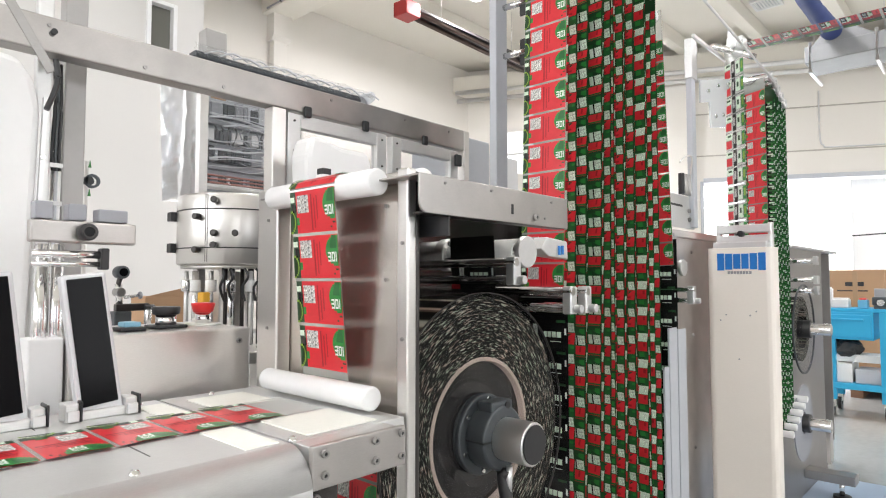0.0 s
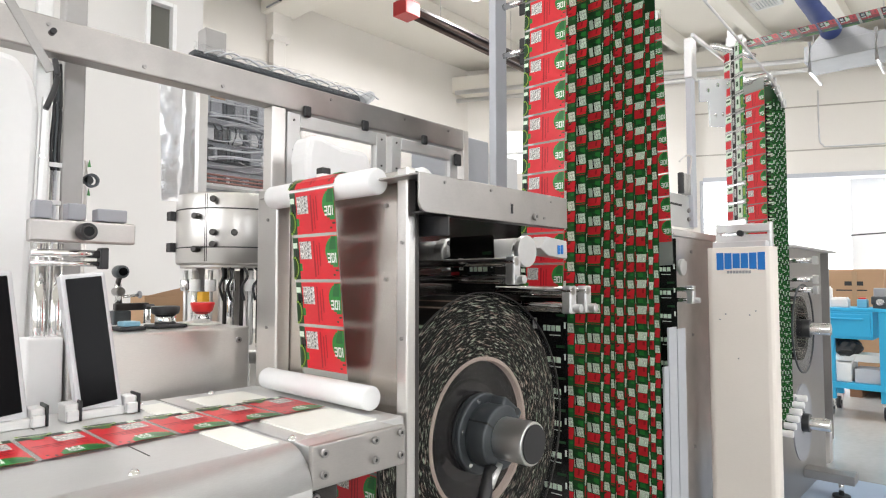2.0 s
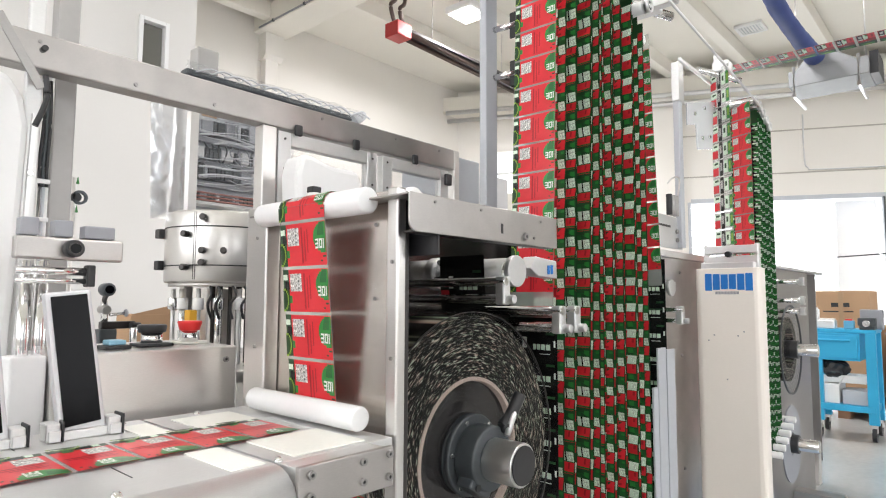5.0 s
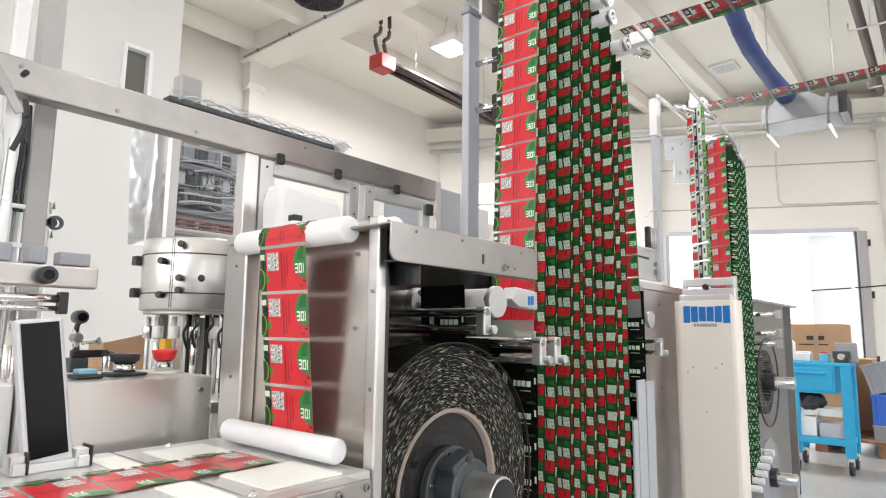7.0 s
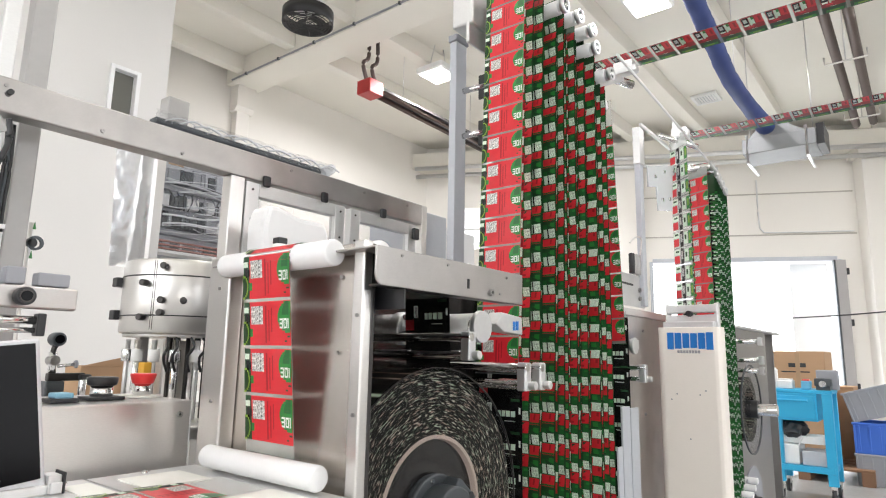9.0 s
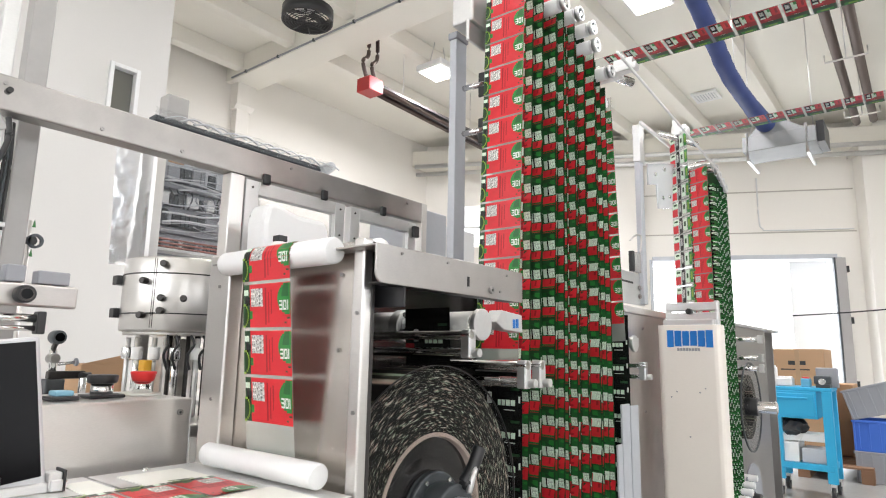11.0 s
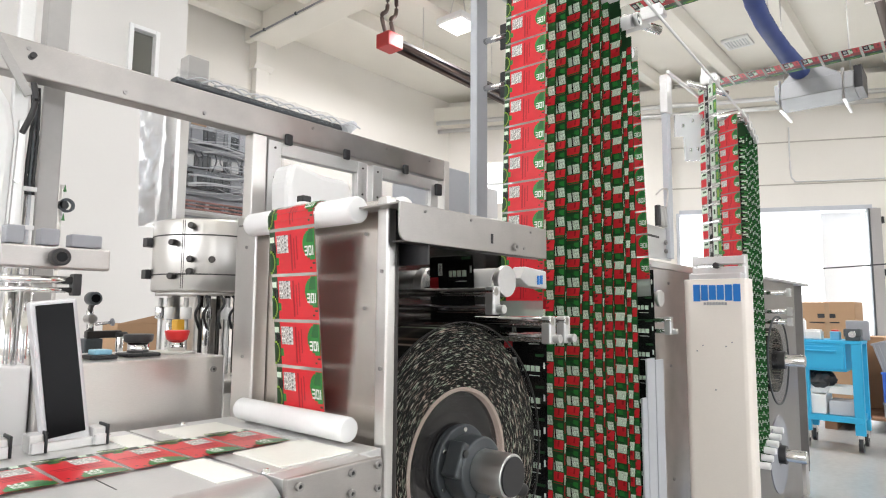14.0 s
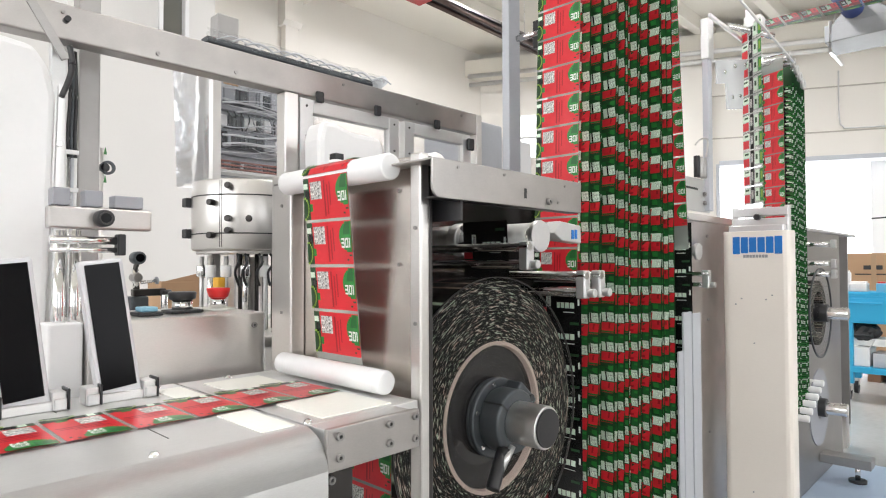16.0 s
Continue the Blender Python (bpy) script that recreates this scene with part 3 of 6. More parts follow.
def label_mesh(kind, v0=0.0, v1=1.0):
    """One printed label, or the slice v0..v1 of it from its top, facing -x; across it runs y (u = 0 at its far edge)."""
    mats = [LBL_RED, LBL_DARK, LBL_GREEN, LBL_LIME, LBL_WHITE, LBL_CODE, LBL_BLACK, LBL_MINT, LBL_DEEP, LBL_TEXT, LBL_SHADE]
    tris = []
    RED, DARK, GREEN, LIME, WHITE, CODE, BLK, MINT, DEEP, TEXT, SHADE = range(11)
    if kind == "face":
        rects = [(0, 1, 0, 1, RED), (0, 0.13, 0.0, 1, DARK), (0, 0.10, 0.12, 0.25, MINT), (0.03, 0.09, 0.28, 0.55, BLK),
                 (0.13, 0.19, 0.62, 0.80, GREEN), (0.16, 0.42, 0.10, 0.52, CODE), (0.47, 0.50, 0.1, 0.94, DEEP), (0.54, 0.56, 0.2, 0.9, DEEP), (0.60, 0.62, 0.15, 0.7, DEEP),
                 (0.995, 1, 0.02, 0.6, GREEN),
                 (0.10, 0.14, 0.30, 0.48, BLK),
                 (0.93, 0.99, 0.78, 0.82, DARK), (0.88, 0.92, 0.88, 0.92, DARK)]
        for k in range(14):                       # rounded green field and lime ring, in fine rows
            a, b = 0.02 + k * 0.05, 0.02 + (k + 1) * 0.05
            w = max(0.0, 1 - (((a + b) / 2 - 0.36) / 0.36) ** 2) ** 0.5
            rects.append((1 - 0.235 * w - 0.02, 1, a, b, GREEN))
            if (a + b) / 2 < 0.30:
                rects.append((1 - 0.05 - 0.12 * w, 1 - 0.03, a, b, SHADE))
        for k in range(11):
            a, b = 0.45 + k * 0.05, 0.45 + (k + 1) * 0.05
            v = ((a + b) / 2 - 0.72) / 0.28
            outer, inner = 0.125 * max(0.0, 1 - v * v) ** 0.5, 0.10 * max(0.0, 1 - (v * 1.15) ** 2) ** 0.5
            rects.append((inner, max(outer, inner + 0.004), a, b, LIME))
            rects.append((0, max(inner * 0.6, 0.002), a, b, DARK))
        for u0, u1, a, b in ((0.80, 0.85, 0.40, 0.44), (0.80, 0.85, 0.49, 0.53), (0.80, 0.85, 0.58, 0.62), (0.85, 0.868, 0.40, 0.62),
                             (0.882, 0.90, 0.40, 0.62), (0.90, 0.93, 0.40, 0.44), (0.90, 0.93, 0.58, 0.62), (0.93, 0.948, 0.40, 0.62), (0.965, 0.985, 0.40, 0.62)):
            rects.append((u0, u1, a, b, WHITE))
    elif kind == "green":
        rects = [(0, 1, 0, 1, BLK)]
        for k in range(4):
            rects += [(0.80, 1, 0.25 * k + 0.03, 0.25 * k + 0.13, (GREEN, MINT, SHADE, GREEN)[k]), (0.92, 1, 0.25 * k + 0.15, 0.25 * k + 0.23, (SHADE, MINT, GREEN, MINT)[k]),
                      (0.84, 0.92, 0.25 * k + 0.12, 0.25 * k + 0.2, (MINT, SHADE, DARK, MINT)[k])]
    elif kind == "silver":
        rects = [(0, 1, 0, 1, CODE), (0.0, 0.30, 0.45, 0.92, RED), (0.0, 0.34, 0.06, 0.40, MINT), (0.08, 0.28, 0.12, 0.24, DARK), (0.38, 0.56, 0.0, 1.0, BLK), (0.40, 0.50, 0.2, 0.7, CODE),
                 (0.60, 0.80, 0.12, 0.86, MINT), (0.64, 0.74, 0.3, 0.6, DARK), (0.84, 1, 0.1, 0.9, GREEN), (0.88, 0.97, 0.25, 0.7, LIME)]
    elif kind == "pale":
        rects = [(0, 1, 0, 1, DEEP), (0.7, 1, 0, 1, DARK), (0.06, 0.7, 0.4, 0.64, MINT), (0.3, 0.66, 0.70, 0.94, WHITE), (0, 0.5, 0.0, 0.36, RED), (0.1, 0.34, 0.1, 0.2, DEEP), (0.04, 0.42, 0.66, 0.96, BLK), (0.12, 0.32, 0.72, 0.9, CODE), (0.44, 0.64, 0, 0.55, DEEP), (0.50, 0.68, 0.4, 1, DEEP),
                 (0.53, 0.60, 0.5, 0.8, RED), (0.05, 0.2, 0.40, 0.52, GREEN), (0.68, 0.80, 0.0, 0.28, DARK), (0.84, 0.97, 0.12, 0.86, GREEN), (0.88, 0.94, 0.3, 0.7, LIME), (0.72, 0.76, 0.4, 0.9, DARK)]
    elif kind == "dark":
        rects = [(0, 1, 0, 1, BLK), (0.0, 0.2, 0.6, 0.9, DEEP), (0.45, 0.85, 0.42, 0.60, MINT), (0.52, 0.54, 0.42, 0.6, BLK), (0.62, 0.64, 0.42, 0.6, BLK), (0.73, 0.75, 0.42, 0.6, BLK),
                 (0.2, 0.3, 0.2, 0.55, WHITE), (0.22, 0.28, 0.23, 0.52, CODE), (0.6, 0.85, 0.72, 0.74, WHITE), (0.75, 0.95, 0.04, 0.12, DARK), (0.93, 0.97, 0.3, 0.5, WHITE)]
    # inner_a to inner_c: the webs' shade on one another is put into darker print
    elif kind == "inner_a":
        rects = [(0, 1, 0, 1, SHADE), (0.3, 1, 0.0, 0.35, RED), (0.86, 0.90, 0.02, 0.2, DEEP), (0.5, 1, 0.35, 0.50, DARK), (0.88, 1, 0.44, 0.60, GREEN),
                 (0.70, 0.995, 0.66, 0.97, MINT), (0.84, 0.97, 0.72, 0.93, TEXT), (0.80, 0.83, 0.66, 0.97, BLK)]
        tris = [((0.80, 0.64), (1.0, 0.64), (0.80, 0.50), DARK)]
    elif kind == "inner_b":
        rects = [(0, 1, 0, 1, DARK), (0.3, 0.90, 0.0, 0.30, DEEP), (0.82, 1, 0.0, 0.36, RED), (0.3, 0.82, 0.30, 0.62, MINT), (0.70, 0.80, 0.34, 0.58, TEXT), (0.86, 1, 0.38, 0.66, SHADE), (0.92, 1, 0.42, 0.5, GREEN),
                 (0.84, 0.99, 0.68, 0.98, MINT), (0.88, 0.97, 0.72, 0.92, TEXT), (0.3, 0.82, 0.64, 0.98, RED), (0.78, 0.84, 0.7, 0.9, GREEN)]
        tris = [((0.84, 0.03), (0.92, 0.03), (0.84, 0.14), DARK)]
    else:
        rects = [(0, 1, 0, 1, SHADE), (0.5, 1, 0.0, 0.31, MINT), (0.86, 0.97, 0.06, 0.25, TEXT), (0.3, 0.76, 0.04, 0.34, RED), (0.5, 1, 0.33, 0.68, RED), (0.9, 0.96, 0.36, 0.5, DEEP),
                 (0.7, 1, 0.70, 0.96, DARK), (0.78, 0.92, 0.72, 0.9, GREEN), (0.92, 1, 0.74, 0.96, SHADE)]
    fill = 0.93 if kind in ("face", "silver") else 0.86 if kind == "pale" else 0.995
    curl = 0.0055 if kind.startswith("inner") else 0.0
    me = bpy.data.meshes.new("label_print")
    verts, faces, idx = [], [], []
    for k, (u0, u1, a, b, m) in enumerate(rects):
        a, b = max(a, v0), min(b, v1)
        if b <= a + 1e-6:
            continue
        x = -0.00025 - 0.00004 * k
        cuts = [a] + ([q / 6 for q in range(1, 6) if a + 0.02 < q / 6 < b - 0.02] if curl else []) + [b]
        for va, vb in zip(cuts, cuts[1:]):
            n = len(verts)
            for u, v in ((u0, va), (u1, va), (u1, vb), (u0, vb)):
                verts.append((x - curl * math.sin(math.pi * v), LW / 2 - u * LW, (v0 + v1) / 2 * fill * PITCH - v * fill * PITCH))
            faces.append((n, n + 1, n + 2, n + 3))
            idx.append(m)
    for k, (p, q, r, m) in enumerate(tris):
        n = len(verts)
        for u, v in (p, q, r):
            verts.append((-0.0012 - 0.00006 * k - curl * math.sin(math.pi * v), LW / 2 - u * LW, (v0 + v1) / 2 * fill * PITCH - v * fill * PITCH))
        faces.append((n, n + 1, n + 2))
        idx.append(m)
    me.from_pydata(verts, [], faces)
    for m in mats:
        me.materials.append(m)
    for p, m in zip(me.polygons, idx):
        p.material_index = m
    return me


PRINTS = {k: label_mesh(k) for k in ("face", "green", "silver", "pale", "dark", "inner_a", "inner_b", "inner_c")}
FACE = PRINTS["face"]


def film_mesh(length, material=FILM):
    me = bpy.data.meshes.new("film")
    h = LW / 2 + 0.001
    me.from_pydata([(0, -h, 0), (0, h, 0), (0, h, length), (0, -h, length)], [], [(0, 1, 2, 3)])
    me.materials.append(material)
    return me


def web_run(m, length, kind, label, group="label webs of the machine"):
    """A straight run of labels on clear film, from the pose m along its z, with a keyed carrier that slides."""
    t = thing("label_web", m.translation, label, "label web", group)
    t.matrix_basis = m
    f = new("film", film_mesh(length, FILM if kind in ("face", "pale", "silver") else LBL_BLACK if kind == "dark" else LBL_DARK))
    f.parent = t
    run = new("label_row")
    run.empty_display_size = 0.02
    run.parent = t
    n = int(length / PITCH - 0.5)
    for k in range(n):
        o = new("label", PRINTS[kind])
        o.parent = run
        o.location = (0, 0, (k + 0.5) * PITCH)
    return run


# ---- the labelling machine: table ----
mach = thing("machine_table", (0.1, 0.75, 0.9), "satin steel machine table with a rounded front edge", "machine table")
prof = [(0.943, 0.92)]
for k in range(17):
    a = k * math.pi / 32
    prof.append((0.588 - 0.045 * math.sin(a), 0.875 + 0.045 * math.cos(a)))
prof += [(0.543, 0.55), (0.555, 0.55), (0.555, 0.86), (0.588, 0.906), (0.943, 0.906)]
cover = part("cover", prism(prof, "x", -1.2, 0.3885), STEEL_SATIN, mach, "bent satin steel cover")
for p in cover.data.polygons:
    p.use_smooth = 0.05 < abs(p.normal.z) < 0.999
part("top_plate", box(0.3945, 0.566, 0.590, 0.943, 0.900, 0.9195, 0.001, bm=box(0.3945, 0.5245, 0.553, 0.5895, 0.900, 0.9195, 0.001)), STEEL_SATIN, mach)
part("end_block", box(0.389, 0.5245, 0.5445, 0.5525, 0.876, 0.923, 0.0015), STEEL_X, mach, "machined aluminium end block")
for x, z in ((0.4034, 0.9135), (0.4034, 0.8905), (0.4757, 0.9135), (0.4757, 0.8910), (0.5165, 0.9150), (0.5165, 0.8885)):
    bolt(mach, (x, 0.5445, z), 0.0047)
for x, y in ((0.230, 0.600), (0.399, 0.598), (0.36, 0.93), (0.47, 0.93)):
    part("rivet", cyl((x, y, 0.919), (x, y, 0.924), 0.006, 0.003, 16, 0.001), CHROME, mach)
for x0, x1, y0, y1 in ((0.345, 0.383, 0.815, 0.905), (0.418, 0.510, 0.815, 0.905), (0.340, 0.381, 0.596, 0.700), (0.420, 0.527, 0.6, 0.701)):
    part("slide_pad", box(x0, x1, y0, y1, 0.9195, 0.9215, 0.0006), WHITE_PAD, mach, "cream plastic slide pad")
part("seam", box(0.262, 0.2635, 0.648, 0.703, 0.920, 0.9203), BLACK, mach)
part("seam", box(0.213, 0.2145, 0.86, 0.92, 0.920, 0.9203), BLACK, mach)
part("apron", box(0.30, 0.458, 0.590, 0.596, 0.50, 0.873, 0.002), STEEL_SHADED, mach, "dark steel underside plate")
bolt(mach, (0.425, 0.590, 0.850), 0.005)
part("back_guard", box(0.43, 0.90, 0.925, 0.931, 0.1, 0.872, 0.002), WHITE_PL, mach, "white plastic guard under the table")
part("leg", box(0.0, 0.06, 0.6, 0.9, 0, 0.87, 0.004), STEEL, mach)

# web over the table
web = thing("label_web", (0.0, YM, 0.921), "red and green printed labels on clear film over the table", "label web", "label webs of the machine")
f = new("film", film_mesh(1.60))
f.parent = web
web.matrix_basis = pose(-1.08, YM, 0.9225, 0, 90, 0)
TABLE_ROW = new("label_row")
TABLE_ROW.empty_display_size = 0.02
TABLE_ROW.parent = web
for k in range(22):
    o = new("label", FACE)
    o.parent = TABLE_ROW
    o.location = (0, 0, (k + 0.5) * PITCH)

# rollers, frame plate and the upright web
frm = thing("roller_frame", (0.58, 0.76, 0.9), "bent brushed steel frame plate that holds two white rollers", "machine frame")
part("back_plate", box(0.5835, 0.5885, 0.6125, 0.944, 0.868, 1.252, 0.001), STEEL_MIRROR, frm, "brushed steel back plate")
part("flange", box(0.556, 0.583, 0.884, 0.945, 0.90, 1.253, 0.003), STEEL, frm)
part("flange", box(0.572, 0.5885, 0.590, 0.612, 0.30, 1.253, 0.003), STEEL, frm)
part("side_web", box(0.589, 0.597, 0.592, 0.620, 0.30, 1.250, 0.002), STEEL_DARK, frm, "dark edge strip")
for y, z in ((0.60, 1.15), (0.60, 1.02), (0.91, 1.20), (0.91, 1.02)):
    bolt(frm, (0.572 if y < 0.7 else 0.556, y, z), 0.0028, (-1, 0, 0))
for y, z in ((0.645, 1.205), (0.86, 1.10), (0.645, 1.10)):
    bolt(frm, (0.5835, y, z), 0.003, (-1, 0, 0))
RT, RB = (0.5525, 1.235), (0.5470, 0.9395)      # roller axes in x, z
ROLL_R, LOW_R = 0.0188, 0.0168
for nm, (x, z), y0, y1, r in (("top_roller", RT, 0.628, 0.890, ROLL_R), ("bottom_roller", RB, 0.632, 0.893, LOW_R)):
    ob = part(nm, cyl((x, y0, z), (x, y1, z), r, n=40, bevel=0.003), WHITE_PL, frm, "white plastic guide roller")

# upright web in short slices that run up and over the top roller
SL = 6                                        # slices of one label
SLICES = [label_mesh("face", k / SL, (k + 1) / SL) for k in range(SL)]
UPWEB = thing("label_web", (RT[0], YM, RB[1]), "red and green labels running up over a white roller", "label web", "label webs of the machine")
B0 = Vector((RB[0] + LOW_R + 0.0006, 0, RB[1] - 0.01))
T0 = Vector((RT[0] - ROLL_R - 0.0006, 0, RT[1]))
RISE = (T0 - B0).length
ARC = math.radians(86) * (ROLL_R + 0.0006)
LEAN = math.degrees(math.atan2(T0.x - B0.x, T0.z - B0.z))


def web_pose(s):
    """The pose on the upright web, s metres along it from the lower roller, within its thing's space."""
    if s < RISE:
        p = B0.lerp(T0, s / RISE)
        m = pose(p.x, YM, p.z, 0, LEAN, 0)
    else:
        a = min((s - RISE) / (ROLL_R + 0.0006), math.radians(86))
        r = ROLL_R + 0.0006
        d = max(0.0, s - RISE - ARC)
        p = Vector((RT[0] - r * math.cos(a), 0, RT[1] + r * math.sin(a))) + d * Vector((math.sin(a), 0, math.cos(a)))
        m = pose(p.x, YM, p.z, 0, math.degrees(a), 0)
    return Matrix.Translation(-Vector((RT[0], YM, RB[1]))) @ m


film = bmesh.new()
prev = None
for k in range(46):
    m = web_pose(-0.02 + k * 0.0095)
    pair = [film.verts.new(m @ Vector((0.0002, s * (LW / 2 + 0.001), 0))) for s in (-1, 1)]
    if prev:
        film.faces.new((prev[0], prev[1], pair[1], pair[0])).smooth = True
    prev = pair
fm = bpy.data.meshes.new("film")
film.to_mesh(fm)
film.free()
fm.materials.append(FILM)
fo = new("film", fm)
fo.parent = UPWEB
WEB_SLICES = []
for k in range(int((RISE + ARC + 0.02) / PITCH)):
    for j in range(SL):
        o = new("label_slice", SLICES[SL - 1 - j])
        o.parent = UPWEB
        o.matrix_basis = web_pose(k * PITCH + (j + 0.5) * PITCH * 0.93 / SL)
        WEB_SLICES.append((o, k * PITCH + (j + 0.5) * PITCH * 0.93 / SL))

# ---- reel station ----
stn = thing("reel_station", (1.4, 0.85, 0.3), "tall brushed steel main plate of the label station", "machine frame")
CROSS = web_run(pose(0.935, YM, 1.085, 0, 96, 0), 0.24, "dark", "dark label web led across to the store")
# the hood's shadow over the reel bay is put into this plate's colour
part("main_plate", box(0.60, 1.795, 0.935, 0.947, 0.0, 1.262, 0.002), STEEL_SHADED, stn, "reflecting steel plate, coloured dark for the shade of the bay")
part("top_rail", box(1.85, 2.52, 0.832, 0.85, 1.2505, 1.275, 0.002), STEEL, stn)
part("end_panel", box(1.80, 2.52, 0.838, 0.8495, 0.0, 1.25, 0.002), STEEL_X, stn, "brushed steel panel")
# hood over the splice rollers
prof = [(0.552, 1.2385), (0.912, 1.2385), (0.912, 1.187)] + [(0.566 - 0.014 * math.sin(k * math.pi / 12), 1.201 - 0.014 * math.cos(k * math.pi / 12)) for k in range(7)]
part("hood_front", prism(prof, "y", 0.548, 0.5515, bevel=0.0008), STEEL_X, stn, "folded steel hood with a rounded corner")
part("hood_top", box(0.553, 0.912, 0.552, 0.934, 1.2355, 1.2385, 0.001), STEEL_X, stn)
# dark lip and black end sheet stand for the shadow inside the hood
part("hood_lip", box(0.566, 0.912, 0.552, 0.575, 1.187, 1.190, 0.001), STEEL_DARK, stn)
part("hood_end_shade", box(0.6125, 0.616, 0.553, 0.84, 1.16, 1.235, 0.001), BLACK, stn)
part("slot", box(0.7495, 0.7550, 0.5475, 0.5482, 1.2, 1.215), BLACK, stn)
bolt(stn, (0.8126, 0.548, 1.1995), 0.006)
for hx, hz in ((0.60, 1.230), (0.70, 1.230), (0.86, 1.228), (0.84, 1.1995)):
    bolt(stn, (hx, 0.548, hz), 0.0022)
part("cap_block", cyl((0.618, 0.600, 1.242), (0.618, 0.648, 1.242), 0.018, n=28, bevel=0.006), WHITE_PL, stn, "white plastic roller end")


def arm(x, z, y_near, name="guide_bar", gap=0.032, label=""):
    """A pair of round bars from the plate, joined by a clamp at their free end."""
    for dz in (0, -gap):
        part(name, cyl((x + (0.006 if dz else 0), 0.934 if x < 1.7 else 0.837, z + dz), (x + (0.006 if dz else 0), y_near + (0.012 if dz else 0), z + dz), 0.0085, n=18, bevel=0.001), CHROME, stn, label)
    part("clamp", box(x - 0.008, x + 0.014, y_near, y_near + 0.02, z - gap - 0.01, z + 0.01, 0.003), ALU, stn)
    part("knob", cyl((x + 0.006, y_near, z - gap), (x + 0.006, y_near - 0.014, z - gap), 0.008, n=16, bevel=0.001), ALU, stn)


arm(0.905, 1.132, 0.650)
arm(1.000, 1.078, 0.590)
arm(1.055, 1.078, 0.590)
arm(1.78, 1.072, 0.655)
# splice roller with its round end disc
part("roller_seat", cyl((0.95, 0.934, 1.152), (0.95, 0.870, 1.152), 0.030, n=32, bevel=0.002), ALU, stn)
part("seat_collar", cyl((0.95, 0.870, 1.152), (0.95, 0.845, 1.152), 0.034, n=32, bevel=0.002), ALU, stn)
for q in range(4):
    part("collar_screw", cyl((0.95 + 0.026 * math.cos(q * 1.57 + 0.5), 0.845, 1.152 + 0.026 * math.sin(q * 1.57 + 0.5)), (0.95 + 0.026 * math.cos(q * 1.57 + 0.5), 0.843, 1.152 + 0.026 * math.sin(q * 1.57 + 0.5)), 0.005, n=12), BLACK, stn)
part("splice_roller", cyl((0.95, 0.845, 1.152), (0.95, 0.672, 1.152), 0.022, n=32), CHROME, stn)
part("web_wrap", tube((0.95, 0.814, 1.152), (0.95, 0.7285, 1.152), 0.0245, 0.0215, 32), LBL_BLACK, stn, "black printed web round the roller")
for q in range(4):
    part("print_bar", box(0.9245, 0.9262, 0.742 + 0.013 * q, 0.750 + 0.013 * q, 1.146, 1.160), LBL_MINT, stn)
part("splice_tag", tube((0.95, 0.740, 1.152), (0.95, 0.676, 1.152), 0.0265, 0.0215, 32), PAPER, stn, "bright white label on the splice roller")
part("end_disc", cyl((0.955, 0.670, 1.153), (0.955, 0.660, 1.153), 0.030, n=36, bevel=0.001), ALU, stn)
part("sensor_wedge", prism([(0.992, 1.160), (1.012, 1.184), (1.088, 1.178), (1.090, 1.142), (1.020, 1.146)], "y", 0.655, 0.685, bevel=0.002), ALU, stn, "wedge-shaped aluminium sensor holder")
for dx, dz in ((0.0, 0.0), (0.012, 0.001)):
    part("sensor_mark", box(1.052 + dx, 1.060 + dx, 0.6535, 0.6552, 1.150 + dz, 1.168 + dz, 0.0003), BLUE_INK, stn)
part("sensor_block", box(1.80, 1.85, 0.70, 0.73, 1.125, 1.155, 0.003), ALU, stn)
part("end_disc", cyl((1.77, 0.69, 1.135), (1.77, 0.68, 1.135), 0.024, n=30, bevel=0.001), ALU, stn)
for x0, x1, z1 in ((1.645, 1.675, 0.86), (1.680, 1.735, 0.965), (1.742, 1.80, 0.958)):
    part("guard_slat", box(x0, x1, 0.69, 0.696, 0.05, z1, 0.001), GREY_PAINT, stn, "grey painted guard slat")
part("bracket_plate", box(1.86, 2.16, 0.790, 0.798, 1.275, 1.385, 0.002), STEEL_SATIN, stn)
part("bracket_slot", box(1.88, 2.05, 0.789, 0.7898, 1.345, 1.352), BLACK, stn)
for z in (1.335, 1.305):
    bolt(stn, (2.10, 0.789, z), 0.008)
for z in (1.2, 1.05, 0.9, 0.5):
    bolt(stn, (2.25, 0.838, z), 0.006)
# tall square post with two clamps
part("mast", box(1.230, 1.278, 0.945, 0.968, 0.0, 1.95, 0.003), GREY_PAINT, stn, "grey aluminium profile mast")
part("mast_cap", box(1.226, 1.282, 0.941, 0.972, 1.95, 1.97, 0.003), GREY_PL, stn)
for z in (1.65, 1.78):
    part("sensor_plate", box(1.27, 1.276, 0.83, 0.90, z, z + 0.07, 0.003), BLACK, stn)
    part("sensor_rod", cyl((1.265, 0.955, z + 0.035), (1.273, 0.88, z + 0.035), 0.008), CHROME, stn)
part("head_block", box(1.15, 1.25, 0.835, 0.90, 1.93, 2.12, 0.006), ALU, stn)

